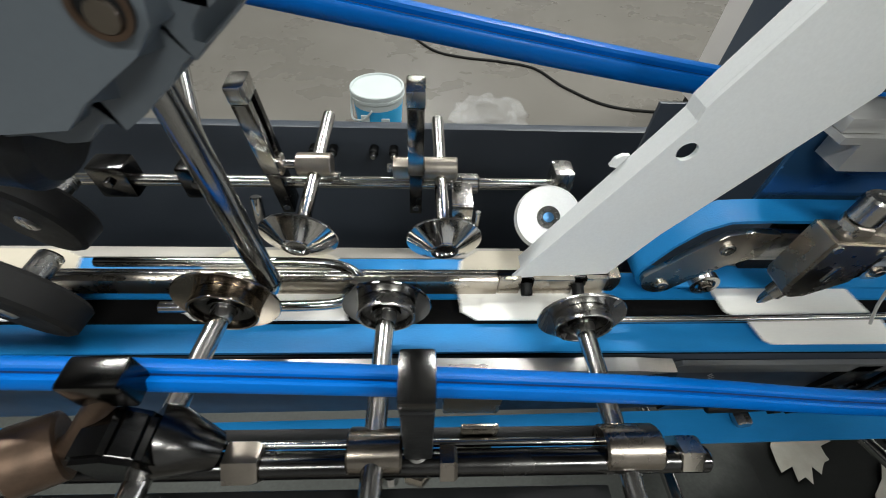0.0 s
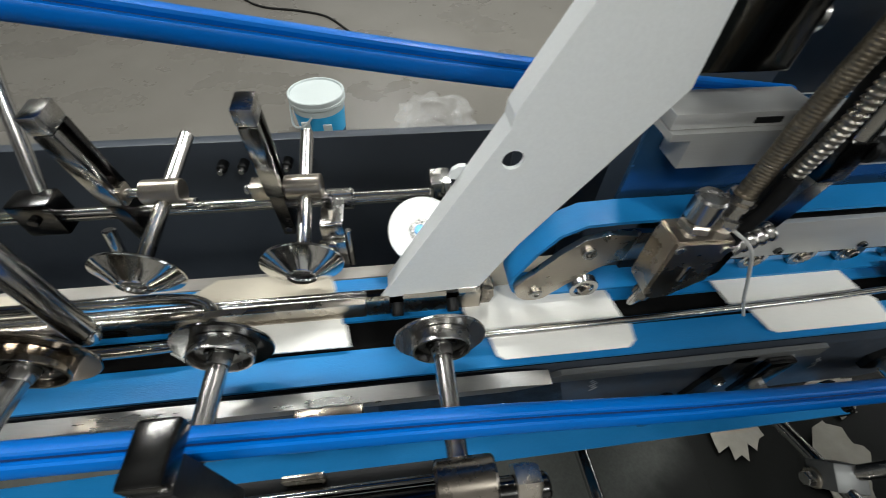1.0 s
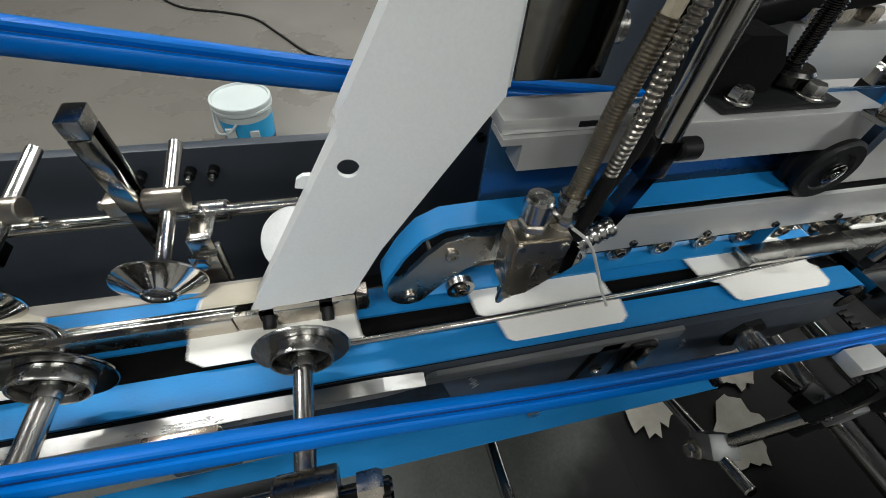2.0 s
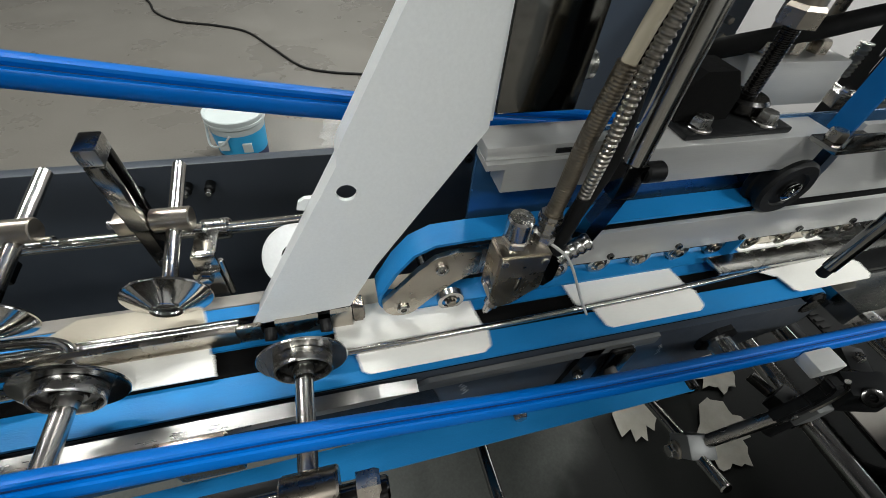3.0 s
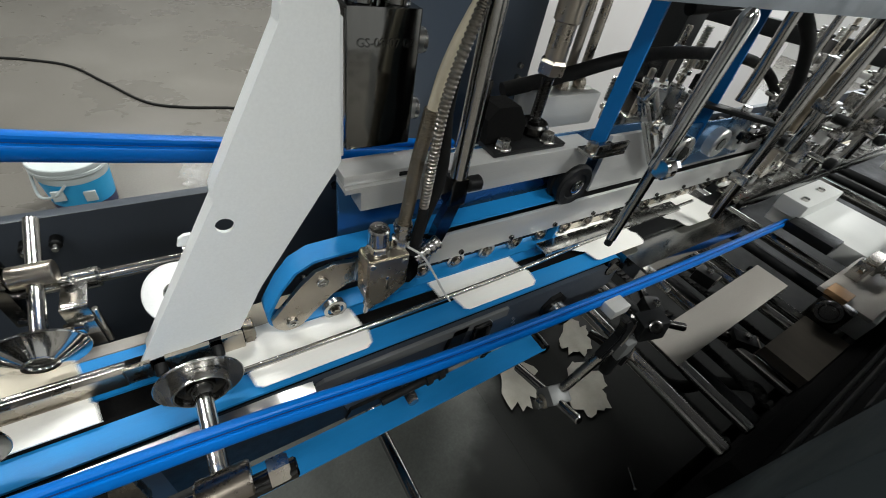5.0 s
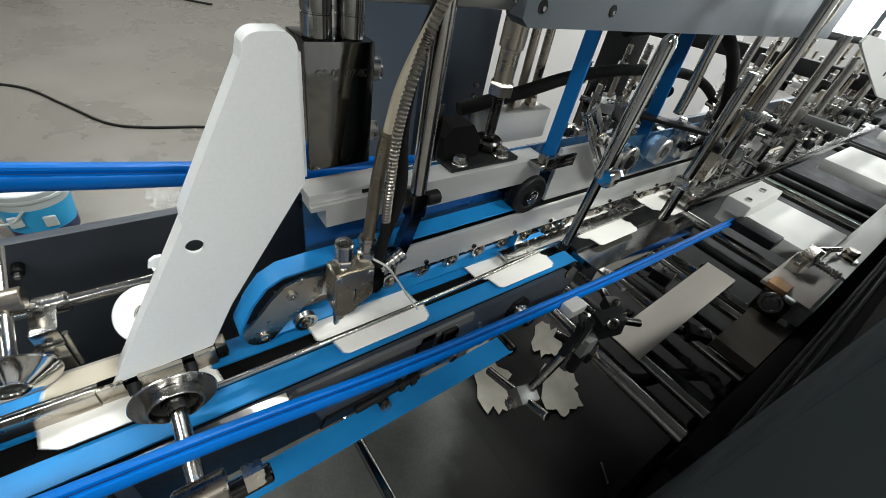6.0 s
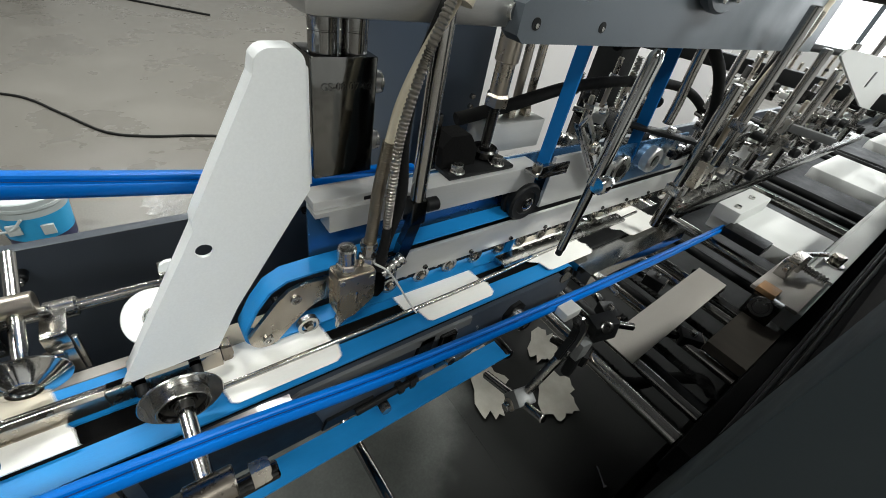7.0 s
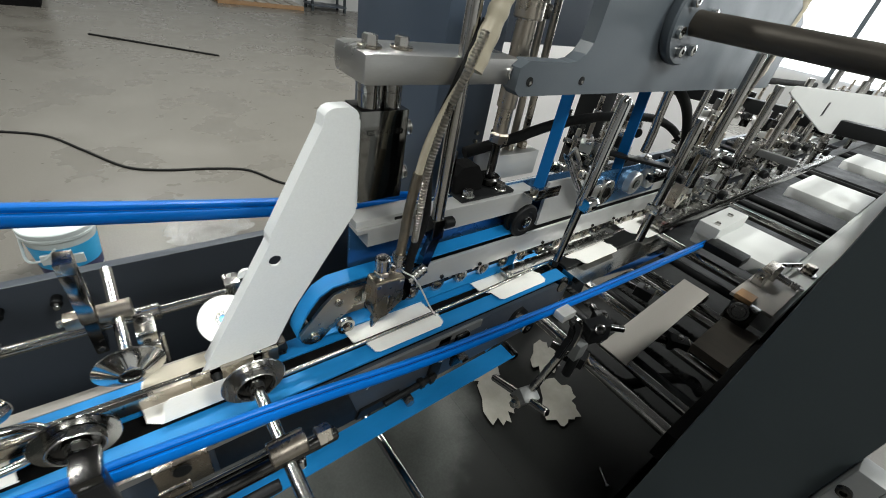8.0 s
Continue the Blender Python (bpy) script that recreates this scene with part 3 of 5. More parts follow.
# ---- white guide plate ----
def white_plate():
    w = thing("guide_plate", "white enamelled steel mounting plate standing on the conveyor", "machine plate", (0.2, 0.3, 0.98))
    left = [(0.114, 1.0), (0.225, 1.204), (0.226, 1.216), (0.231, 1.227), (0.3065, 1.372)]
    top = arc(0.3265, 1.3785, 0.019, 152, 92, 8) + arc(0.3445, 1.3825, 0.0155, 88, 8, 8)
    pts = [(0.105, 0.989), (0.219, 0.998), (0.254, 1.067), (0.360, 1.232)] + top[::-1] + left[:0:-1] + [(0.111, 1.0)]
    bm = slab(pts, 0.296, 0.301)
    w1 = part("plate", bm, WHITE_PAINT, w, smooth=False)
    hole = part("cutter", rod((0.231, 0.27, 1.174), (0.231, 0.33, 1.174), 0.0095, 28, cham=0), WHITE_PAINT, w)
    mod = w1.modifiers.new("hole", "BOOLEAN")
    mod.object, mod.operation, mod.solver = hole, "DIFFERENCE", "EXACT"
    dg = bpy.context.evaluated_depsgraph_get()
    cut = bpy.data.meshes.new_from_object(w1.evaluated_get(dg))
    w1.modifiers.clear()
    w1.data = cut
    bpy.data.objects.remove(hole)
    part("flange", box(0.3608, 0.3012, 1.236, 0.3648, 0.336, 1.378, 0.001), WHITE_PAINT, w)
    inner = [(x + 0.0055, z - 0.001) for x, z in left] + arc(0.3265, 1.3785, 0.0135, 152, 92, 8) + arc(0.3445, 1.3825, 0.0105, 88, 8, 8)
    part("rim", slab(left + top + inner[::-1], 0.3012, 0.321), WHITE_PAINT, w, smooth=False)
    part("lug", slab([(0.19, 1.136), (0.197, 1.151), (0.19, 1.151), (0.184, 1.147), (0.181, 1.138)], 0.3212, 0.326), WHITE_PAINT, w)
    for x0, x1, z1 in ((0.088, 0.115, 0.9945), (0.130, 0.180, 0.9945), (0.194, 0.220, 0.997)):
        part("foot", box(x0, 0.2885, 0.966, x1, 0.2955, z1, 0.0012), NICKEL, w, "nickel-plated comb foot")
    part("foot_bar", box(0.088, 0.2957, 0.964, 0.235, 0.309, 0.989, 0.001), DARK_STEEL, w)
    part("foot_end", slab([(0.2215, 0.972), (0.232, 0.972), (0.236, 0.985), (0.234, 1.0), (0.2215, 0.997)], 0.2895, 0.309), NICKEL_DARK, w, smooth=False)
    for sx in (0.123, 0.187):
        socket_screw(w, (sx, 0.2935, 0.981), (0, -0.9, -0.45), 0.0072, 0.015)


white_plate()


def upper_carriage():
    u = thing("upper_carriage", "upper belt carriage with blue belt and bearing rollers", "conveyor", (0.6, 0.31, 1.0))
    top = [(0.36 + k * 0.05, 1.094) for k in range(9)]
    outline = arc(0.283, 1.0035, 0.03, -90, -215, 12) + [(0.275, 1.053), (0.295, 1.079), (0.32, 1.092)] + top + [(0.80, 1.095)] + arc(0.818, 1.105, 0.0, 90, 90, 1)
    outline = [(0.80, 0.9735)] + [(0.7 - k * 0.1, 0.9735) for k in range(4)] + outline[:-1]
    outline = [(x, z) for x, z in outline]
    part("belt", loop_belt(outline[::1], 0.292, 0.326, 0.004), BLUE_BELT, u, "bright blue flat belt round the nose")
    plate = arc(0.283, 1.0025, 0.0255, -60, -190, 12) + [(0.30, 1.06), (0.32, 1.078), (0.345, 1.084), (0.375, 1.08), (0.372, 1.045), (0.345, 1.03), (0.318, 1.005)]
    part("nose_plate", slab(plate, 0.284, 0.291), NICKEL, u, "nickel-plated nose plate", False)
    for sx, sz in ((0.283, 0.993), (0.328, 1.059)):
        s = part("pin", turned([(0, 0.008), (0.004, 0.008), (0.005, 0.007), (0.005, 0.004), (0.002, 0.0035)], (sx, 0.2845, sz), (0, -1, 0), 20), STEEL, u)
    part("nose_arm", box(0.36, 0.292, 1.03, 0.499, 0.30, 1.075, 0.001), STEEL, u)
    part("rail", box(0.50, 0.2845, 1.028, 1.9, 0.2915, 1.082, 0.001), ALU, u, "brushed steel side rail")
    part("rail_back", box(0.40, 0.315, 0.985, 3.6, 0.322, 1.09, 0.001), BLACK, u)
    part("tall_plate", slab([(0.86, 1.083), (1.9, 1.083), (1.9, 1.15), (1.12, 1.16), (1.08, 1.2), (0.86, 1.2)], 0.302, 0.31), ALU, u, "brushed steel plate", False)
    for k in range(12):
        sx = 0.56 + k * 0.108
        socket_screw(u, (sx, 0.2845, 1.037), (0, -1, 0), 0.0048, 0.004, DARK_STEEL)
    pul = part("pulley", turned([(0, 0.036), (0.004, 0.041), (0.012, 0.041), (0.014, 0.037), (0.022, 0.037), (0.024, 0.041), (0.03, 0.041), (0.034, 0.037), (0.034, 0.026), (0.031, 0.024)], (0.786, 0.3165, 1.122), (0, -1, 0), 36), BLACK, u, "black flanged pulley")
    part("hub", turned([(0, 0.014), (0.004, 0.014), (0.005, 0.012), (0.005, 0.006), (0.001, 0.005)], (0.786, 0.2825, 1.122), (0, -1, 0), 28), CHROME, pul)
    # bearing rollers pressing on the belt
    for k in range(26):
        bx, by, bz = (0.348, 0.3, 0.981) if k == 0 else (0.435 + k * 0.0685, 0.3135, 0.994)
        b = part("bearing", turned([(0, 0.011), (0.0, 0.0178), (0.009, 0.0178), (0.0095, 0.0172), (0.0095, 0.0122), (0.0055, 0.011), (0.0055, 0.0085), (0.0095, 0.008), (0.0095, 0.005)], (bx, by, bz), (0, -1, 0), 26), STEEL, u)
        part("stub", hexa((bx, by - 0.0085, bz), (0, -1, 0), 0.0068, 0.006), NICKEL_DARK, b)
        if k > 1:
            part("lever", box(-0.032, -0.006, -0.011, 0.032, 0, 0.011, 0.003, pose(bx - 0.032, 0.3145, 1.006, 0, 14, 0)), BLACK, u)
            part("lever_screw", rod((bx - 0.036, 0.3085, 1.008), (bx - 0.036, 0.303, 1.008), 0.0055, 14), STEEL, u)
    part("backing_sheet", box(0.368, 0.332, 1.06, 1.0, 0.338, 1.2, 0.001), BLUE_PLATE, u, "blued steel backing sheet")


upper_carriage()

np_ = thing("back_plate", "navy-grey steel plate with small bolts behind the belt nose", "machine plate", (0.36, 0.45, 1.0))
part("plate", box(0.285, 0.452, 0.90, 0.425, 0.458, 1.135, 0.001), NAVY_PAINT, np_)
for bz in (1.091,):
    for bx in (0.405, 0.382):
        part("bolt", turned([(0, 0.0065), (0.006, 0.0065), (0.007, 0.005), (0.007, 0.003), (0.003, 0.003)], (bx, 0.4518, bz + (0.01 if bx < 0.4 else 0)), (0, -1, 0), 14), BLACK, np_)


def rail_head():
    r = thing("carriage_bar", "aluminium carrier bar with black bracket and hex bolts", "machine bar", (0.58, 0.31, 1.15))
    part("profile", slab([(0.366, 1.183), (0.386, 1.183), (0.386, 1.154), (0.499, 1.154), (0.499, 1.19), (0.366, 1.19)], 0.298, 0.33), ALU, r, smooth=False)
    part("profile_top", box(0.366, 0.304, 1.1905, 0.499, 0.345, 1.205, 0.0015), ALU, r)
    part("slot", box(0.44, 0.3025, 1.1945, 0.465, 0.306, 1.2, 0.0005), BLACK, r)
    part("bar", box(0.5, 0.292, 1.150, 0.80, 0.345, 1.198, 0.002), ALU, r)
    part("base", box(0.59, 0.30, 1.1985, 0.735, 0.37, 1.206, 0.002), BLACK, r, "black base plate")
    part("tower_block", slab([(0.59, 1.2065), (0.66, 1.2065), (0.66, 1.235), (0.64, 1.262), (0.60, 1.262), (0.585, 1.245)], 0.325, 0.365), VOID, r, "black bracket block", False)
    for hx in (0.612, 0.702):
        part("washer", rod((hx, 0.312, 1.2062), (hx, 0.312, 1.2095), 0.014, 24), STEEL, r)
        hb = part("hex_bolt", hexa((hx, 0.312, 1.21), (0, 0, 1), 0.011, 0.011), STEEL, r)
    t = thing("height_spindle", "nickel-plated height adjusting spindle with threaded rod", "spindle", (0.695, 0.345, 1.21))
    part("thread", swept([(0.697, 0.345, 1.207), (0.697, 0.345, 1.31)], 0.0095, 16, 1, ripple=(0.004, 0.12)), DARK_STEEL, t)
    part("nut", hexa((0.697, 0.345, 1.30), (0, 0, 1), 0.021, 0.02), NICKEL, t)
    part("sleeve", turned([(0, 0.014), (0.002, 0.0155), (0.05, 0.0155), (0.052, 0.019), (0.11, 0.019), (0.112, 0.017)], (0.697, 0.345, 1.318), (0, 0, 1), 28), NICKEL, t)
    part("collar", rod((0.697, 0.345, 1.207), (0.697, 0.345, 1.225), 0.026, 28), DARK_STEEL, t)
    part("cap", rod((0.697, 0.345, 1.43), (0.697, 0.345, 1.56), 0.0185, 28), NICKEL, t)
    part("clamp_ring", turned([(0, 0.024), (0.002, 0.026), (0.028, 0.026), (0.03, 0.024)], (0.697, 0.345, 1.52), (0, 0, 1), 30), NICKEL, t)
    part("clamp_lug", box(0.722, 0.333, 1.523, 0.742, 0.357, 1.547, 0.003), NICKEL_DARK, t)


rail_head()


def clamp_block():
    c = thing("clamp_block", "polished steel clamp block with engraved part code", "clamp block", (0.41, 0.34, 1.3))
    part("block", box(0.374, 0.318, 1.232, 0.456, 0.375, 1.383, 0.002), MIRROR_DARK, c)
    for cx in (0.396, 0.434):
        part("spacer", turned([(0, 0.0165), (0.022, 0.0165), (0.0225, 0.0158), (0.024, 0.0158), (0.0245, 0.0165), (0.045, 0.0165)], (cx, 0.34, 1.3835), (0, 0, 1), 28), SATIN, c)
    for kz in (1.265, 1.345):
        part("knob", swept([(0.457, 0.345, kz), (0.475, 0.345, kz)], 0.014, 36, 1), STEEL, c, "knurled thumb nut")
    cu = bpy.data.curves.new("engraving", "FONT")
    cu.body, cu.size, cu.extrude = "GS-08-07-02", 0.0125, 0.0003
    eng = new("engraving", cu)
    dg = bpy.context.evaluated_depsgraph_get()
    me = bpy.data.meshes.new_from_object(eng.evaluated_get(dg))
    bpy.data.objects.remove(eng)
    me.materials.append(SATIN)
    e2 = new("engraving", me)
    e2.parent = c
    e2.matrix_basis = Matrix.Translation(-HOME[c]) @ pose(0.384, 0.3172, 1.346, 90, 0, 0)
    ab = thing("clamp_bar", "light grey enamelled clamp bar held by hex screws", "machine bar", (0.45, 0.3, 1.45))
    part("bar", box(0.35, 0.27, 1.43, 0.63, 0.365, 1.472, 0.011), BAR_STEEL, ab)
    for bx in (0.372, 0.42):
        part("washer", rod((bx, 0.30, 1.472), (bx, 0.30, 1.476), 0.016, 22), NICKEL, ab)
        part("hex_bolt", hexa((bx, 0.30, 1.476), (0, 0, 1), 0.0105, 0.012), STEEL, ab)
    socket_screw(ab, (0.612, 0.2705, 1.45), (0, -1, 0), 0.012, 0.006, CHROME)
    col = thing("column", "blue-grey enamelled machine column", "column", (0.6, 0.55, 1.4))
    part("post", box(0.654, 0.51, 0.26, 0.82, 0.899, 2.3, 0.004), COLUMN_PAINT, col)
    part("head_plate", box(0.8205, 0.60, 1.44, 1.42, 0.62, 2.3, 0.003), NAVY_PAINT, col, "dark navy head plate")
    for k in range(2):
        part("bolt", hexa((0.79, 0.51, 1.25 - k * 0.022), (0, -1, 0), 0.006, 0.008), STEEL, col)
    am = thing("support_beam", "slate-grey enamelled support beam over the conveyor", "machine beam", (1.0, 0.26, 1.45))
    pts = [(0.618, 1.419), (1.75, 1.419), (1.75, 1.60), (1.4, 1.75), (0.78, 1.75), (0.775, 1.54)] + [(0.725 + 0.05 * math.sin(radians(a)), 1.522 - 0.05 * math.cos(radians(a))) for a in (70, 45, 20, 0)] + [(0.625, 1.473), (0.606, 1.462), (0.606, 1.428)]
    part("plate", slab(pts, 0.25, 0.28), ARM_PAINT, am, smooth=False)
    for hx, hz in ((0.634, 1.442), (0.771, 1.443)):
        s = part("hole_screw", rod((hx, 0.2505, hz), (hx, 0.249, hz), 0.0075, 18, cham=0), BLACK, am)
        part("screw_tip", rod((hx + 0.002, 0.249, hz - 0.002), (hx + 0.002, 0.2482, hz - 0.002), 0.003, 14), STEEL, am)
    fl = part("flange", turned([(0, 0.075), (0.008, 0.08), (0.02, 0.08), (0.024, 0.076), (0.024, 0.03)], (1.045, 0.25, 1.558), (0, -1, 0), 48), ARM_PAINT, am, "round bearing flange")
    for a in (200, 250, 300, 20, 80, 140):
        part("flange_screw", turned([(0, 0.011), (0.009, 0.011), (0.01, 0.009), (0.01, 0.005), (0.004, 0.005)], (1.045 + 0.055 * math.cos(radians(a)), 0.226, 1.558 + 0.055 * math.sin(radians(a))), (0, -1, 0), 18), CHROME, fl)
    sh = single("drive_shaft", rod((1.045, 0.24, 1.558), (1.065, -0.95, 1.558), 0.0235, 28), OILED, "thick dark oiled drive shaft across the machine", "shaft")


clamp_block()


# ---- glue gun ----
def glue_gun(dx=0.0):
    g = thing("glue_gun", "worn nickel glue gun on a vertical rod with hoses", "glue gun", (0.39 + dx, 0.25, 1.0), "glue guns")
    part("body", slab([(0.372, 1.045), (0.383, 1.033), (0.400, 1.036), (0.431, 1.062), (0.431, 1.118), (0.372, 1.121)], 0.236, 0.270, bevel=0.0025), NICKEL, g, "worn nickel gun body")
    part("slot", box(0.398, 0.2345, 1.064, 0.402, 0.2365, 1.088, 0.0018), CHROME, g)
    part("module", slab([(0.4315, 1.05), (0.444, 1.044), (0.456, 1.055), (0.456, 1.085), (0.446, 1.096), (0.4315, 1.1)], 0.248, 0.278, bevel=0.002), DARK_STEEL, g, "dark heater block")
    part("nozzle", turned([(0, 0.0095), (0.012, 0.009), (0.014, 0.0065), (0.026, 0.0045), (0.031, 0.002)], (0.386, 0.25, 1.036), (-0.3, 0, -1), 20), STEEL, g)
    cap = part("cap", turned([(0, 0.0125), (0.001, 0.0132), (0.022, 0.0132), (0.0245, 0.0115), (0.0248, 0.006), (0.0232, 0.005)], (0.390, 0.25, 1.139), (0, 0, 1), 32), STEEL, g, "knurled adjusting cap")
    part("lock_nut", hexa((0.390, 0.25, 1.129), (0, 0, 1), 0.0145, 0.008), NICKEL, g)
    part("neck", turned([(0, 0.008), (0.012, 0.008)], (0.390, 0.25, 1.119), (0, 0, 1), 20), STEEL, g)
    for sx, sz in ((0.378, 1.112), (0.424, 1.108)):
        part("screw", rod((sx, 0.2365, sz), (sx, 0.234, sz), 0.0045, 12), STEEL, g)
    fit = part("fitting", turned([(0, 0.010), (0.006, 0.013), (0.016, 0.013), (0.018, 0.010), (0.026, 0.010), (0.027, 0.012), (0.04, 0.012)], (0.424, 0.256, 1.116), (0.1, 0.05, 1), 8), STEEL, g, "threaded hose fitting")
    part("ring", turned([(0, 0.0125), (0.003, 0.0125)], (0.4275, 0.258, 1.148), (0.1, 0.05, 1), 24), NICKEL, g)
    part("sleeve", swept([(0.428, 0.258, 1.15), (0.434, 0.261, 1.185), (0.438, 0.262, 1.235), (0.448, 0.262, 1.302)], 0.0086, 16, 10, ripple=(0.003, 0.045)), BRAID, g, "tarnished braided hose sleeve")
    part("hose", swept([(0.447, 0.262, 1.296), (0.457, 0.26, 1.35), (0.478, 0.256, 1.405), (0.512, 0.252, 1.47), (0.53, 0.252, 1.51)], 0.0064, 14, 6), HOSE, g, "cream coloured glue hose")
    part("conduit", swept([(0.449, 0.25, 1.175), (0.444, 0.24, 1.24), (0.447, 0.238, 1.32), (0.465, 0.238, 1.395), (0.488, 0.238, 1.457), (0.512, 0.242, 1.51)], 0.0062, 16, 8, ripple=(0.0052, 0.2)), COIL, g, "spiral steel conduit")
    part("wrap", swept([(0.510, 0.25, 1.458), (0.528, 0.254, 1.5), (0.55, 0.257, 1.56), (0.585, 0.26, 1.67), (0.6, 0.262, 1.8)], 0.0155, 18, 6, ripple=(0.028, 0.09)), HOSE, g, "cream spiral cable wrap")
    part("cable_gland", turned([(0, 0.0105), (0.012, 0.0105), (0.013, 0.0085), (0.02, 0.0085), (0.021, 0.0105), (0.028, 0.009)], (0.447, 0.258, 1.098), (0.1, 0, 1), 18), BLACK, g, "black cable gland")
    part("black_cable", swept([(0.45, 0.258, 1.12), (0.459, 0.262, 1.15), (0.476, 0.268, 1.19), (0.48, 0.27, 1.23), (0.474, 0.272, 1.30), (0.48, 0.27, 1.37), (0.498, 0.262, 1.44), (0.53, 0.262, 1.52)], 0.0082, 14, 8), RUBBER, g, "black sensor cable")
    part("black_cable", swept([(0.446, 0.252, 1.12), (0.448, 0.249, 1.15), (0.449, 0.249, 1.18)], 0.0066, 12, 8), RUBBER, g, "black sensor cable")
    part("rod", rod((0.514, 0.276, 1.195), (0.514, 0.276, 1.62), 0.0118, 26), ROD, g, "polished vertical rod")
    part("rod_end", box(0.500, 0.265, 1.155, 0.527, 0.289, 1.197, 0.003), DARK_STEEL, g)
    part("hanger", slab([(0.484, 1.088), (0.5, 1.08), (0.51, 1.11), (0.522, 1.155), (0.503, 1.16), (0.49, 1.12)], 0.268, 0.282), SATIN, g, smooth=False)
    part("knob_screw", rod((0.525, 0.27, 1.186), (0.548, 0.27, 1.186), 0.011, 18), BLACK, g)
    part("side_blade", box(0.53, 0.295, 1.23, 0.552, 0.301, 1.315, 0.002, pose(0, 0, 0)), DARK_STEEL, g)
    part("spring", swept([(0.452, 0.258, 1.082), (0.492, 0.262, 1.10)], 0.0112, 18, 1, ripple=(0.009, 0.1)), STEEL, g, "coil spring")
    part("feeler", swept([(0.432, 0.25, 1.12), (0.452, 0.238, 1.105), (0.475, 0.236, 1.065), (0.498, 0.236, 1.02), (0.518, 0.234, 0.985)], 0.0017, 8, 6), WIRE, g, "thin pale feeler wire")
    # glowing lens added in place of the sensor's red spot on the carton
    part("lens", turned([(0, 0.0026), (0.003, 0.0026), (0.004, 0.0015)], (0.418, 0.25, 1.047), (0.15, -0.1, -1), 14), RED, g, "added glowing red lens standing in for the laser spot")
    return g


gun = glue_gun()


# ---- discs pressing on the belt ----
def folding_disc(x, y, z, r, mat, hub_mat, tail):
    d = thing("folding_disc", "steel dished disc on a short shaft above the belt", "disc", (x, y, z), "folding discs")
    ax = (0, 1, 0.05)
    part("disc", turned([(0.009, r * 0.5), (0.008, r * 0.7), (0.003, r * 0.985), (0.002, r), (0.0005, r), (-0.0004, r * 0.985), (0.0012, r * 0.8), (0.0016, r * 0.6)], (x, y, z), ax, 72), mat, d)
    part("hub", turned([(0.0012, r * 0.62), (0.0008, r * 0.64), (-0.0060, r * 0.64), (-0.0062, r * 0.632), (-0.0066, r * 0.632), (-0.0068, r * 0.64), (-0.0124, r * 0.64), (-0.0130, r * 0.63), (-0.0130, r * 0.595), (-0.0124, r * 0.585), (-0.0035, r * 0.575)], (x, y, z), ax, 72), hub_mat, d)
    part("bearing", turned([(-0.0036, r * 0.57), (-0.0065, r * 0.55), (-0.0065, r * 0.45), (-0.0055, r * 0.41), (-0.0055, r * 0.33), (-0.0085, r * 0.31), (-0.0085, r * 0.24), (-0.005, r * 0.22)], (x, y, z), ax, 48), DARK_STEEL, d)
    part("shaft", rod((x, y - 0.004, z), (x + tail, 0.02, z - 0.002), 0.0092, 28), ROD, d)
    part("shaft_tip", turned([(0, 0.0105), (0.004, 0.011), (0.012, 0.009)], (x, y - 0.008, z), (0, -1, 0), 20), STEEL, d)
    return d


folding_disc(0.165, 0.224, 1.014, 0.0462, STEEL, STEEL, 0.004)
folding_disc(-0.040, 0.230, 1.026, 0.0455, MIRROR_DARK, STEEL, -0.002)
folding_disc(-0.194, 0.226, 1.040, 0.0505, WARM_SATIN, WARM_SATIN, -0.02)


# cones facing them on the far side
def folding_cone(x, z, tilt, mat, r=0.045):
    c = thing("folding_cone", "chromed steel cone on a clamped shaft beside the belt", "cone", (x, 0.36, z), "folding cones")
    d = Vector((tilt, 1, 0.2)).normalized() if x < 0.1 else Vector((0.2, 0.62, -0.72)).normalized()
    p = Vector((x, 0.312 if x < 0.1 else 0.371, z))
    part("cone", turned([(0.006, 0.011), (0.001, 0.0125), (0.0, 0.0165), (0.002, 0.018), (0.016, r), (0.0175, r + 0.0005), (0.019, r), (0.019, r - 0.003), (0.009, 0.015)], p, d, 56), mat, c)
    part("hub", turned([(0.004, 0.012), (0.006, 0.0085), (0.05, 0.0085)], p, d, 24), DARK_STEEL, c)
    return c, p, d


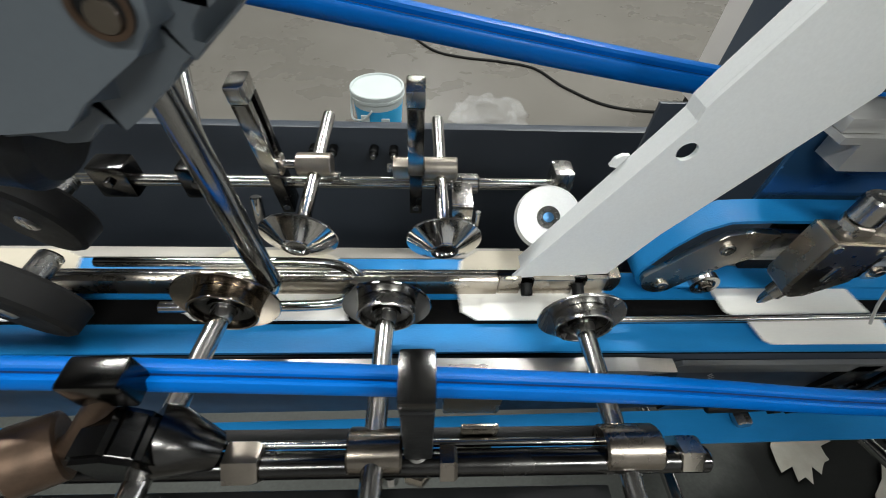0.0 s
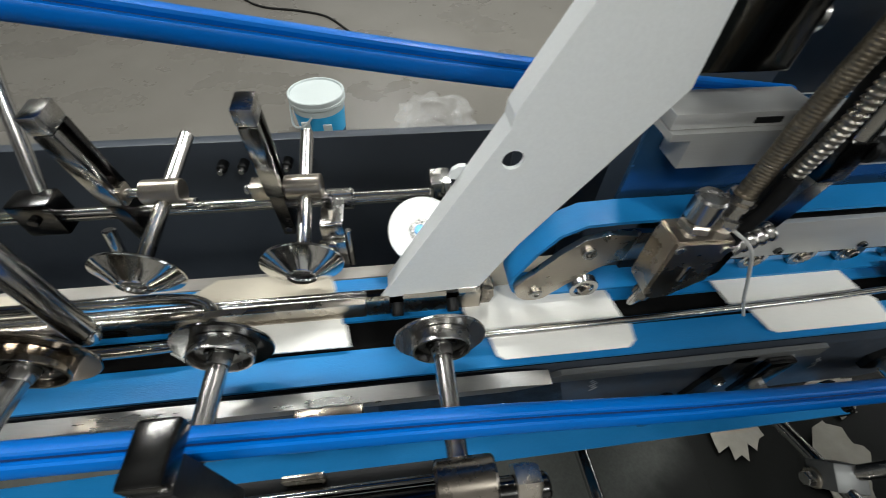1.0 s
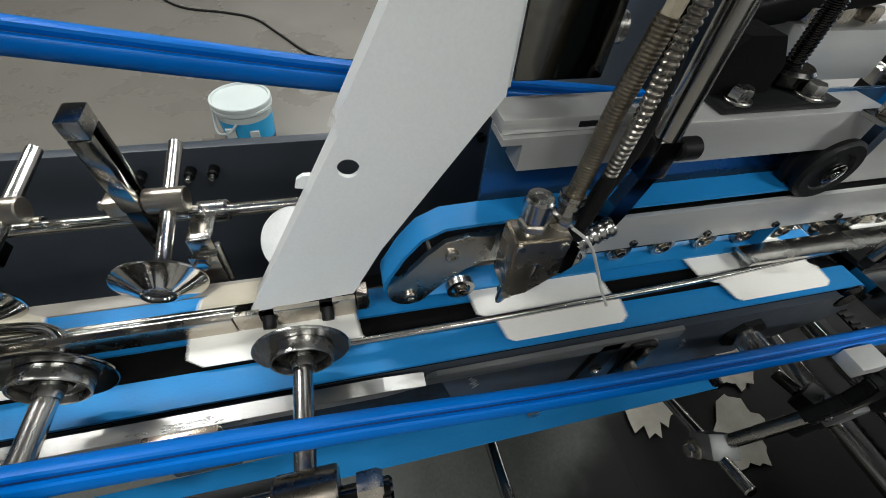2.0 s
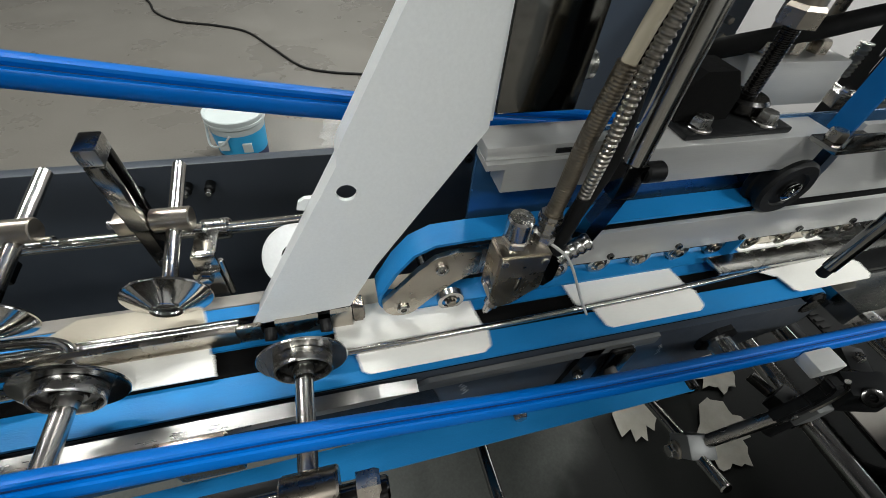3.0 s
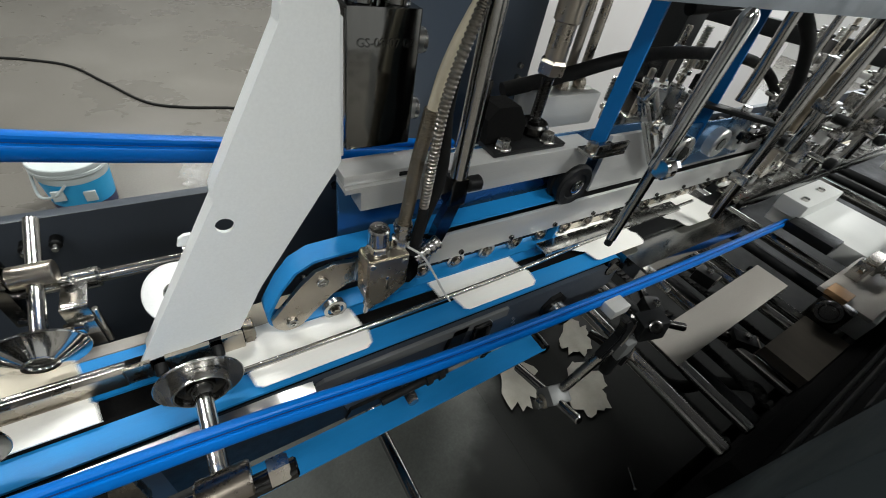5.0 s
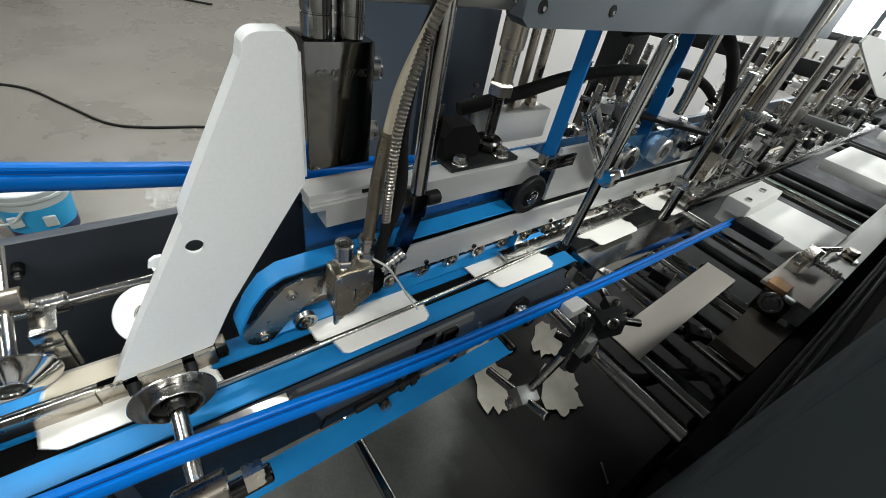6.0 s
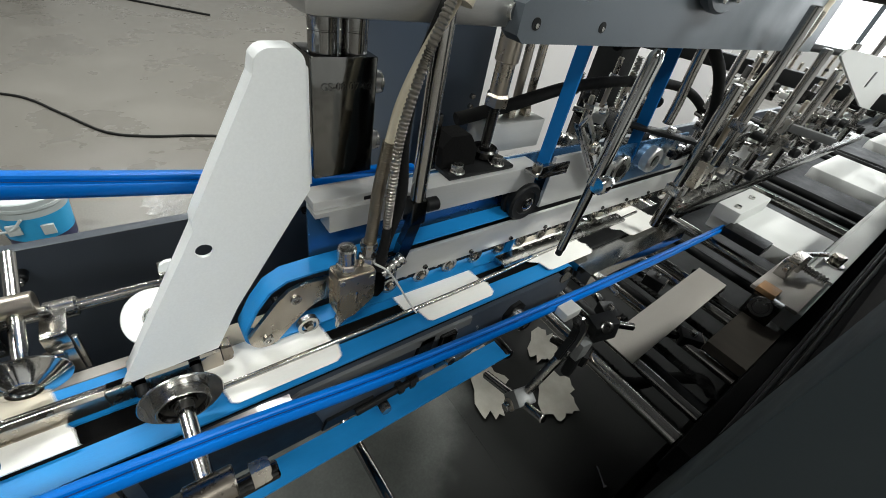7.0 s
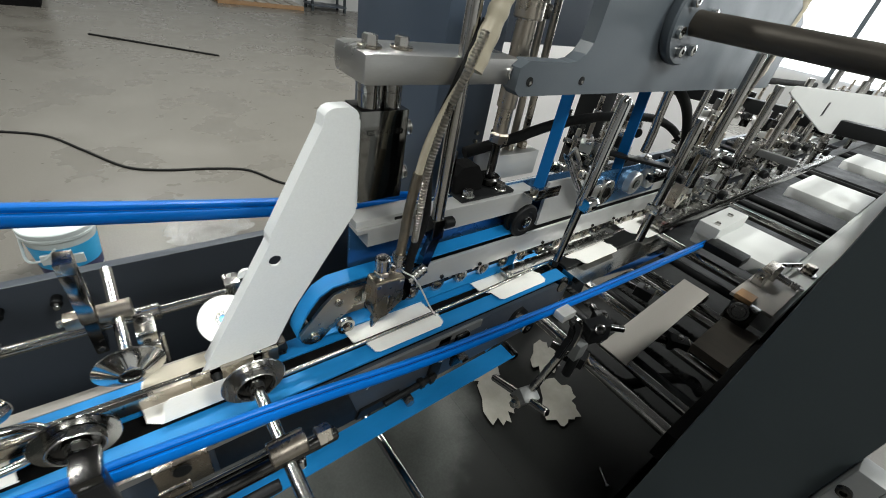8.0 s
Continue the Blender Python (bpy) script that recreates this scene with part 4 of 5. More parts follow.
for cx, cz, ct, cm in ((0.022, 1.018, -0.03, CHROME), (-0.150, 1.022, 0.05, DARK_STEEL), (0.157, 1.019, 0.0, CHROME)):
    c, p, d = folding_cone(cx, cz, ct, CHROME if cx < 0.1 else ZINC, 0.045 if cx < 0.1 else 0.043)
    if cx < 0.1:
        part("shaft", rod(p + d * 0.016, p + d * 0.222, 0.0085, 24), ROD, c)
        q = p + d * 0.122 + Vector((0, 0, 0.006))
        part("collar", turned([(-0.022, 0.0135), (-0.0205, 0.015), (0.0205, 0.015), (0.022, 0.0135)], q, (1, 0, 0), 28), NICKEL, c)
        part("square_nut", box(q.x - 0.062, q.y - 0.011, q.z - 0.011, q.x - 0.04, q.y + 0.011, q.z + 0.011, 0.003), NICKEL, c)
        part("stud", rod((q.x - 0.07, q.y, q.z), (q.x - 0.02, q.y, q.z), 0.006, 14), STEEL, c)
        part("screw", rod((q.x + 0.018, q.y, q.z - 0.02), (q.x + 0.03, q.y, q.z - 0.02), 0.007, 14), CHROME, c)
    else:
        part("face", turned([(0.001, 0.0145), (-0.002, 0.015), (-0.002, 0.0395), (0.001, 0.0415), (0.003, 0.041)], p, d, 48, caps=False), ZINC, c, "bright zinc-plated disc face")
        b = part("bearing", turned([(-0.001, 0.0145), (-0.003, 0.0145), (-0.003, 0.012), (0.0, 0.0118), (0.0, 0.009), (-0.003, 0.0088), (-0.003, 0.0075)], p, d, 32), DARK_STEEL, c)
        u = d.orthogonal().normalized()
        for k in range(9):
            bm = bmesh.new()
            bmesh.ops.create_icosphere(bm, subdivisions=1, radius=0.0015, matrix=Matrix.Translation(p + (Matrix.Rotation(k * math.tau / 9, 3, d) @ u) * 0.0104 - d * 0.001))
            part("ball", bm, CHROME, b)
        part("hub_cap", turned([(-0.0031, 0.0072), (-0.0045, 0.0066), (-0.0048, 0.002)], p, d, 24), BLUE_PLATE, b, "blued hub face")

xr = thing("cross_rod", "polished steel rod carrying clamps along the machine", "rod", (0, 0.46, 1.035))
part("bar", rod((-1.4, 0.447, 1.01), (0.208, 0.447, 1.01), 0.0085, 24), ROD, xr)
for bx in (0.189, -0.307, -0.42):
    h = 0.014
    b = part("clamp", box(bx - h * (1 if bx > 0 else 1.7), 0.432, 0.99, bx + h * (1 if bx > 0 else 1.7), 0.466, 1.04, 0.004), STEEL if bx > 0 else DARK_STEEL, xr)
    part("clamp_screw", rod((bx, 0.433, 1.018), (bx, 0.425, 1.018), 0.006, 14), DARK_STEEL, b)
part("stud", rod((-0.238, 0.42, 0.955), (-0.238, 0.432, 0.995), 0.008, 16), CHROME, xr)


# slotted upright levers on the rod
def lever(x, lean, y=0.442):
    l = thing("lever", "slotted chromed steel lever standing on the clamp rod", "lever", (x, y, 1.0), "slotted levers")
    m = Matrix.Translation((x, y, 0.975)) @ Matrix.Rotation(radians(lean), 4, "Y") @ Matrix.Rotation(radians(6), 4, "X")
    for z0, z1, w in ((0.0, 0.075, 0.0085), (0.176, 0.197, 0.0108)):
        part("end", box(-w, -0.019, z0, w, 0.013, z1, 0.003 if z0 else 0.002, m), STEEL if z0 else DARK_STEEL, l)
    part("cheek", box(-0.01, -0.019, 0.0745, 0.01, -0.008, 0.1755, 0.0015, m), SATIN, l)
    part("cheek", box(-0.01, 0.003, 0.0745, 0.01, 0.013, 0.1755, 0.0015, m), DARK_STEEL, l)
    part("screw", rod(m @ Vector((0, -0.016, 0.012)), m @ Vector((0, -0.021, 0.012)), 0.005, 14), CHROME, l)


lever(-0.015, 1)
lever(-0.194, -2)

br = thing("small_bracket", "bent bright steel bracket with a hex screw", "bracket", (0.06, 0.43, 0.99))
part("tab", box(0.034, 0.392, 1.016, 0.062, 0.452, 1.02, 0.0012), STEEL, br)
part("face", box(0.034, 0.388, 0.985, 0.062, 0.3918, 1.02, 0.0012), STEEL, br)
part("plate", box(0.03, 0.381, 0.94, 0.062, 0.3876, 0.996, 0.001), STEEL, br)
part("upstand", rod((0.066, 0.384, 0.95), (0.068, 0.384, 1.015), 0.0038, 14), ROD, br)
part("screw", hexa((0.045, 0.381, 0.99), (0, -1, 0), 0.009, 0.01), CHROME, br)
part("clamp", rod((0.036, 0.447, 1.01), (0.074, 0.447, 1.01), 0.0145, 24), STEEL, br)

# ---- front rod with its clamps ----
fr2 = thing("front_rod", "dark polished rod along the machine front with clamps", "rod", (0, 0.09, 1.02))
part("bar", rod((-0.6, 0.086, 1.018), (0.235, 0.086, 1.018), 0.0105, 24), DARK_STEEL, fr2)
part("slide_bar", box(-0.6, 0.104, 1.002, 0.16, 0.116, 1.012, 0.002), BLACK, fr2)
part("slide_bar", box(-0.6, 0.056, 1.0, 0.15, 0.07, 1.01, 0.002), BLACK, fr2)
part("scale_rod", rod((-0.6, 0.1, 1.022), (0.15, 0.1, 1.022), 0.0035, 12), SATIN, fr2)
for cx, cm, w in ((-0.04, NICKEL_DARK, 0.022), (0.17, NICKEL_DARK, 0.024)):
    c = part("clamp", turned([(-w, 0.017), (-w + 0.002, 0.0185), (w - 0.002, 0.0185), (w, 0.017)], (cx, 0.095, 1.02), (1, 0, 0), 30), cm, fr2)
    part("clamp_screw", rod((cx + w * 0.5, 0.085, 1.002), (cx + w * 0.5, 0.082, 0.985), 0.008, 16), CHROME, c)
part("hex_nut", hexa((0.208, 0.09, 1.019), (1, 0, 0), 0.0155, 0.02), NICKEL, fr2)
part("hex_nut", hexa((0.012, 0.086, 1.018), (1, 0, 0), 0.015, 0.014), NICKEL_DARK, fr2)
part("hex_nut", hexa((-0.155, 0.088, 1.019), (1, 0, 0), 0.0175, 0.026), NICKEL_DARK, fr2)
cr = thing("belt_fork", "dark steel fork post holding the blue belt", "holder", (-0.005, 0.1, 1.03), "belt holders")
part("post", box(-0.016, 0.085, 1.03, 0.006, 0.107, 1.131, 0.003), BLACK, cr)
part("head", box(-0.017, 0.086, 1.1315, 0.007, 0.122, 1.146, 0.003), DARK_STEEL, cr)
part("stem", rod((-0.006, 0.088, 0.965), (-0.006, 0.092, 1.03), 0.009, 18), ROD, cr)
part("nut", hexa((-0.006, 0.0885, 0.985), (0, 0, 1), 0.015, 0.016), NICKEL, cr)
cr = thing("belt_fork", "dark cast steel bracket holding the blue belt", "holder", (-0.2, 0.09, 1.03), "belt holders")
part("head", box(-0.222, 0.100, 1.108, -0.184, 0.122, 1.138, 0.003), DARK_STEEL, cr)
part("arm", swept([(-0.203, 0.108, 1.115), (-0.222, 0.1, 1.095), (-0.242, 0.09, 1.072), (-0.262, 0.086, 1.062)], 0.0085, 12, 6), BRONZE, cr, "browned steel arm")
part("eye", turned([(-0.016, 0.022), (-0.014, 0.025), (0.014, 0.025), (0.016, 0.022), (0.016, 0.012), (0.004, 0.011)], (-0.272, 0.086, 1.06), (-0.9, -0.5, 0.2), 28), BRONZE, cr, "browned bronze eye")
part("casting", slab([(-0.232, 1.05), (-0.195, 1.042), (-0.18, 1.062), (-0.184, 1.09), (-0.2, 1.102), (-0.228, 1.095)], 0.07, 0.105, bevel=0.004), DARK_STEEL, cr)
part("cone", turned([(-0.012, 0.024), (0.0, 0.0255), (0.026, 0.017), (0.036, 0.0135)], (-0.188, 0.094, 1.058), (1, -0.05, -0.8), 26), DARK_STEEL, cr)
fr3 = thing("front_strap", "dull nickel slotted strap hanging beside the belt", "bracket", (0.05, 0.1, 0.98))
part("strap", box(0.030, 0.108, 0.90, 0.062, 0.113, 1.03, 0.002), NICKEL_DARK, fr3)
part("slot", box(0.036, 0.1065, 0.955, 0.056, 0.1082, 0.960, 0.0005), BLACK, fr3)

# ---- parts close on the left ----
bk = thing("hanging_bracket", "dark painted cast bracket hanging over the belt", "bracket", (-0.3, 0.2, 1.25))
part("casting", slab([(-0.42, 1.52), (-0.085, 1.52), (-0.064, 1.45), (-0.063, 1.345), (-0.068, 1.326), (-0.079, 1.314), (-0.104, 1.298), (-0.118, 1.286), (-0.15, 1.283), (-0.42, 1.36)], 0.125, 0.2, bevel=0.012), ARM_PAINT, bk)
part("sleeve", rod((-0.42, 0.15, 1.34), (-0.16, 0.16, 1.275), 0.028, 30), BLACK, bk)
part("hanger", rod((-0.25, 0.16, 1.5), (-0.25, 0.16, 7.0), 0.03, 24), NAVY_PAINT, bk)
part("bore", rod((-0.089, 0.127, 1.337), (-0.089, 0.1238, 1.337), 0.0085, 22, cham=0), BLACK, bk)
part("bore_bush", turned([(0, 0.0085), (0.0012, 0.0085), (0.0012, 0.0068), (0, 0.0066)], (-0.089, 0.1240, 1.337), (0, -1, 0), 22), BRONZE, bk, "copper-coloured bore bush")
part("bolt", turned([(0, 0.005), (0.001, 0.0045)], (-0.089, 0.1236, 1.335), (0, -1, 0), 16), NICKEL_DARK, bk)
rd = thing("slanted_rod", "polished steel rod slanting down to the belt", "rod", (-0.13, 0.27, 1.0))
part("bar", rod((-0.157, 0.247, 1.045), (-0.1885, 0.2725, 1.33), 0.0115, 24), SATIN, rd)
part("tip", turned([(0, 0.007), (0.009, 0.0115), (0.012, 0.0115)], (-0.1555, 0.246, 1.033), (-0.11, 0.085, 1), 20), CHROME, rd)
single("upright_rod", rod((-0.302, 0.445, 1.01), (-0.331, 0.64, 1.30), 0.0085, 22), ROD, "polished steel rod rising from the clamp rod", "rod")
for wx, wy, wz, wr in ((-0.40, 0.235, 1.035, 0.06), (-0.42, 0.33, 1.06, 0.055)):
    w = thing("rubber_roller", "black rubber roller beside the belt", "roller", (wx, wy, wz), "rubber rollers")
    part("tyre", turned([(-0.016, wr * 0.55), (-0.016, wr * 0.92), (-0.012, wr), (0.012, wr), (0.016, wr * 0.92), (0.016, wr * 0.55)], (wx, wy, wz), (0.25, 1, 0.15), 44), RUBBER, w)
    part("hub", rod((wx - 0.004, wy - 0.018, wz - 0.002), (wx + 0.01, wy + 0.05, wz + 0.008), 0.012, 22), STEEL, w)


# ---- straps and second part of the line ----
for x0, z0, x1, z1 in ((0.823, 1.19, 0.824, 1.419), (1.148, 1.15, 1.12, 1.419)):
    single("strap", slab([(x0, z0), (x0 + 0.004, z0), (x1 + 0.004, z1), (x1, z1)], 0.292, 0.320), STRAP_BLUE, "blue belt strand running up to the support arm", "belt", "belt strands", smooth=False)
sb = thing("strap_bracket", "bright steel angle bracket at the strap foot", "bracket", (0.76, 0.28, 1.2))
part("angle", box(0.755, 0.255, 1.196, 0.835, 0.29, 1.202, 0.001), SATIN, sb)
part("upstand", box(0.76, 0.255, 1.2025, 0.835, 0.259, 1.22, 0.001), SATIN, sb)
part("hex_bolt", hexa((0.772, 0.276, 1.2025), (0, 0, 1), 0.010, 0.012), NICKEL, sb)


def post_rod(x, y, z0, z1, r, mat, clamp_z):
    p = thing("post_rod", "polished steel upright rod with a clamp", "rod", (x, y, z0), "upright rods")
    part("bar", rod((x, y, z0), (x, y, z1), r, 20), mat, p)
    c = part("clamp", box(x - r - 0.006, y - r - 0.006, clamp_z - 0.012, x + r + 0.014, y + r + 0.006, clamp_z + 0.012, 0.003), STEEL, p)
    part("clamp_screw", rod((x + r + 0.014, y, clamp_z), (x + r + 0.032, y, clamp_z), 0.007, 14), STEEL, c)
    return p


pr = thing("post_rod", "dark polished round-topped rod with chrome clamp", "rod", (0.85, 0.2, 1.0), "upright rods")
part("bar", turned([(0, 0.0125), (0.215, 0.0125), (0.223, 0.0105), (0.229, 0.006)], (0.8475, 0.202, 1.2), (0.062, 0, 1), 26), CHROME, pr)
part("lower_bar", turned([(0, 0.0085), (0.155, 0.0095)], (0.838, 0.202, 1.05), (0.062, 0, 1), 26), SATIN, pr)
cl = part("clamp", rod((0.838, 0.19, 1.205), (0.86, 0.19, 1.205), 0.018, 22), CHROME, pr)
part("clamp_screw", hexa((0.868, 0.19, 1.205), (1, 0, 0), 0.011, 0.015), CHROME, cl)
part("tip", rod((0.837, 0.202, 1.035), (0.838, 0.202, 1.05), 0.007, 16), BLACK, pr)
fk = thing("slotted_fork", "bright slotted steel fork arm", "bracket", (0.88, 0.25, 1.2))
FM = pose(1.022, 0.276, 1.13, 0, -45, 0)
part("blade", box(-0.014, 0, 0, -0.006, 0.007, 0.212, 0.001, FM), STEEL, fk)
part("blade", box(0.006, 0, 0, 0.014, 0.007, 0.212, 0.001, FM), STEEL, fk)
part("bridge", box(-0.014, 0, 0.2125, 0.014, 0.007, 0.222, 0.001, FM), STEEL, fk)
part("cheek", box(-0.0145, 0.0075, 0, -0.012, 0.018, 0.222, 0.0005, FM), STEEL, fk)
part("screw", turned([(0, 0.01), (0.012, 0.01), (0.013, 0.008), (0.013, 0.005), (0.007, 0.005)], FM @ Vector((0, 0, 0.135)), (0, -1, 0.2), 18), STEEL, fk)
part("washer", rod(FM @ Vector((0, 0, 0.133)), FM @ Vector((0, -0.004, 0.134)), 0.014, 20), NICKEL, fk)

pulg = thing("pulley_group", "blue pulleys carrying the belt on the side plate", "pulleys", (1.25, 0.31, 1.13))
for px, pz, pr_, pm in ((1.08, 1.15, 0.036, STEEL), (1.227, 1.152, 0.033, CHROME_BRIGHT), (1.316, 1.156, 0.033, CHROME_BRIGHT)):
    p = part("pulley", turned([(0, pr_ * 0.9), (0.003, pr_), (0.026, pr_), (0.029, pr_ * 0.9), (0.029, pr_ * 0.5), (0.026, pr_ * 0.45)], (px, 0.302, pz), (0, -1, 0), 36), pm, pulg)
    part("hub", turned([(0.02, pr_ * 0.45), (0.031, pr_ * 0.42), (0.031, pr_ * 0.2)], (px, 0.302, pz), (0, -1, 0), 24), DARK_STEEL, p)
part("backing", box(1.04, 0.2955, 1.095, 1.40, 0.3015, 1.2, 0.002), BLUE_PLATE, pulg)

wc = thing("white_enclosure", "white enamelled machine enclosure standing behind the line", "enclosure", (2.6, 2.0, 0))
part("front", box(1.75, 2.0, 0.05, 6.0, 2.02, 1.7, 0.004), WALL_WHITE, wc)
part("top", box(1.75, 2.02, 1.68, 6.0, 2.6, 1.7, 0.004), WALL_WHITE, wc)
part("side", box(1.75, 2.02, 0.05, 1.77, 2.6, 1.678, 0.004), WALL_WHITE, wc)
part("plinth", box(1.77, 2.03, 0.0, 5.98, 2.58, 0.0499, 0.002), BLACK, wc)
# continuation of the line: rods, clamps, cross bars, second gun
random.seed(4)
g2 = copy_thing(gun, Matrix.Translation((1.50, 0.25, 1.0)))
for x, y, z0, z1 in ((1.24, 0.2, 1.0, 1.365), (1.405, 0.2, 1.15, 1.52), (1.69, 0.2, 1.04, 1.44), (1.95, 0.2, 1.05, 1.385), (1.52, 0.32, 1.1, 1.42), (1.78, 0.33, 1.1, 1.5), (2.15, 0.24, 1.05, 1.45), (2.38, 0.2, 1.05, 1.42), (2.6, 0.26, 1.05, 1.5), (2.85, 0.2, 1.05, 1.45), (3.2, 0.24, 1.05, 1.5), (3.6, 0.2, 1.05, 1.46), (4.0, 0.25, 1.05, 1.5), (4.5, 0.2, 1.05, 1.5)):
    post_rod(x, y, z0, z1, 0.0125 if y < 0.3 else 0.009, ROD, z0 + (z1 - z0) * 0.3)


# adjusting stations crowding the rear line
def station(x, y, z, turn, k):
    t = thing("adjusting_station", "crowded steel adjusting station with clamps, screws and springs", "adjuster", (x, y, z), "adjusting stations")
    m = pose(x, y, z, 0, 0, turn)

    def at(*p):
        return m @ Vector(p)

    part("carrier", box(-0.055, -0.018, -0.012, 0.055, 0.018, 0.012, 0.003, m), ALU if k % 2 else STEEL, t)
    part("block", box(-0.03, -0.05, -0.03, 0.012, -0.0185, 0.022, 0.004, m), STEEL, t)
    part("cheek", box(0.03, 0.0185, -0.05, 0.04, 0.06, 0.05, 0.002, m), DARK_STEEL, t)
    part("spindle", rod(at(0.02, 0, 0.012), at(0.02, 0, 0.12 + 0.02 * (k % 3)), 0.007, 14), NICKEL, t)
    part("spring", swept([at(0.02, 0, 0.03), at(0.02, 0, 0.085)], 0.011, 12, 1, ripple=(0.007, 0.25)), STEEL, t)
    part("nut", hexa(at(0.02, 0, 0.088), (0, 0, 1), 0.013, 0.012), CHROME, t)
    part("cross_pin", rod(at(-0.02, -0.09, 0.0), at(-0.02, 0.07, 0.0), 0.008, 14), ROD, t)
    for s in (-0.04, 0.045):
        b = part("bolt", hexa(at(s, -0.004, 0.012), (0, 0, 1), 0.009, 0.009), CHROME, t)
    part("knob", rod(at(-0.02, -0.09, 0.0), at(-0.02, -0.112, 0.0), 0.015, 18), BLACK, t)
    part("blade", slab([(0, 0), (0.012, 0), (0.03, 0.09), (0.018, 0.09)], -0.002, 0.002), ALU, t)
    t.children[-1].matrix_basis = pose(-0.05, 0.05, 0.0, 0, 0, turn)


random.seed(11)
for k in range(18):
    station(3.1 + k * 0.17, random.choice((0.2, 0.3, 0.42)), random.uniform(1.12, 1.3), random.uniform(-35, 35), k)
for k in range(22):
    station(1.12 + k * 0.088 + random.uniform(-0.02, 0.02), random.choice((0.24, 0.33, 0.42, 0.50)) if k > 3 else 0.47, random.uniform(1.13, 1.27), random.uniform(-35, 35), k)
cb = thing("cross_plate", "black cross plate with bolts and a sensor", "plate", (1.12, 0.25, 1.25))
part("plate", box(-0.016, -0.07, 0, 0.016, 0.10, 0.008, 0.002, pose(1.16, 0.26, 1.235, 0, 0, 38)), BLACK, cb)
part("sensor", box(1.15, 0.33, 1.2435, 1.19, 0.37, 1.275, 0.004), BLACK, cb)
for bx, by in ((1.16, 0.34), (1.18, 0.35), (1.17, 0.25)):
    part("bolt", hexa((bx, by, 1.2755 if by > 0.26 else 1.2435), (0, 0, 1), 0.009, 0.012), CHROME, cb)
part("elbow", swept([(1.20, 0.28, 1.25), (1.2, 0.28, 1.3), (1.19, 0.28, 1.36), (1.185, 0.28, 1.42)], 0.011, 14, 6), ROD, cb)
sb2 = thing("cross_bar", "bright steel bar reaching across the line", "bar", (1.95, 0.1, 1.2))
part("bar", box(-0.012, -0.13, -0.012, 0.012, 0.05, 0.012, 0.002, pose(1.93, 0.22, 1.2, 0, 0, 12)), GREY_BLOCK, sb2)
part("block", box(1.9, 0.21, 1.175, 1.96, 0.26, 1.225, 0.004), STEEL, sb2)
single("dark_beam", box(-0.03, -0.55, -0.03, 0.03, 0.6, 0.03, 0.003, pose(2.45, 0.45, 1.27, 0, 0, 28)), BLACK, "black square beam crossing the rear line", "beam")
single("dark_post", box(1.6, 0.70, 0.26, 1.70, 0.80, 1.75, 0.003), BLACK, "black square post behind the line", "post")
sg = thing("grey_block", "grey steel block clamped beside the belt", "block", (1.7, 0.25, 1.05))
part("block", box(-0.035, -0.02, -0.035, 0.035, 0.02, 0.035, 0.003, pose(1.70, 0.245, 1.075, 0, 12, 0)), GREY_BLOCK, sg)
part("pin", rod((1.74, 0.245, 1.06), (1.80, 0.2, 1.04), 0.009, 14), STEEL, sg)
rl = thing("far_rail", "steel side rail of the rear line with rollers", "machine rail", (2.6, 0.3, 1.05))
part("rail", box(1.902, 0.292, 1.028, 10.6, 0.30, 1.09, 0.001), ALU, rl)
part("top", box(1.902, 0.30, 1.09, 10.6, 0.345, 1.11, 0.001), ALU, rl)
part("belt", box(0.96, 0.235, 0.955, 10.6, 0.29, 0.964, 0.001), BLACK, rl)
part("cover_bar", box(1.42, 0.222, 0.978, 3.6, 0.284, 0.988, 0.002), STEEL, rl, "ground steel cover bar")
part("cover_edge", box(1.42, 0.208, 0.968, 3.6, 0.2215, 0.996, 0.002), DARK_STEEL, rl)
for k in range(14):
    part("cover_screw", hexa((1.5 + k * 0.15, 0.25, 0.988), (0, 0, 1), 0.009, 0.007), CHROME, rl)
for k in range(16):
    part("link", box(1.55 + k * 0.14, 0.285, 0.975, 1.63 + k * 0.14, 0.2915, 1.0, 0.002), STEEL, rl)
for x, z in ((1.28, 1.19), (1.62, 1.2), (1.95, 1.2), (2.3, 1.22), (2.65, 1.22)):
    c = thing("cross_clamp", "steel cross clamp with bolts on the rear line", "clamp", (x, 0.25, z), "cross clamps")
    part("bar", box(x - 0.07, 0.225, z - 0.009, x + 0.10, 0.25, z + 0.009, 0.002), DARK_STEEL if x < 1.4 else STEEL, c)
    part("block", box(x - 0.02, 0.25, z - 0.022, x + 0.02, 0.30, z + 0.022, 0.004), STEEL, c)
    for s in (-0.045, 0.05):
        part("bolt", hexa((x + s, 0.237, z + 0.009), (0, 0, 1), 0.01, 0.012), CHROME, c)
    part("knob", rod((x + 0.03, 0.225, z), (x + 0.03, 0.19, z), 0.012, 18), BLACK, c)
for pts in ([(0.70, 0.44, 1.235), (0.82, 0.42, 1.264), (0.99, 0.42, 1.292), (1.21, 0.42, 1.297), (1.5, 0.42, 1.272), (1.70, 0.41, 1.2), (1.8, 0.40, 1.1)], [(1.25, 0.30, 1.42), (1.33, 0.28, 1.36), (1.40, 0.27, 1.27), (1.42, 0.27, 1.22)], [(1.1, 0.42, 1.38), (1.6, 0.42, 1.42), (2.2, 0.40, 1.4), (2.9, 0.38, 1.38)]):
    single("air_hose", swept(pts, 0.013, 12, 8), RUBBER, "black rubber air hose looping over the line", "hose", "air hoses")
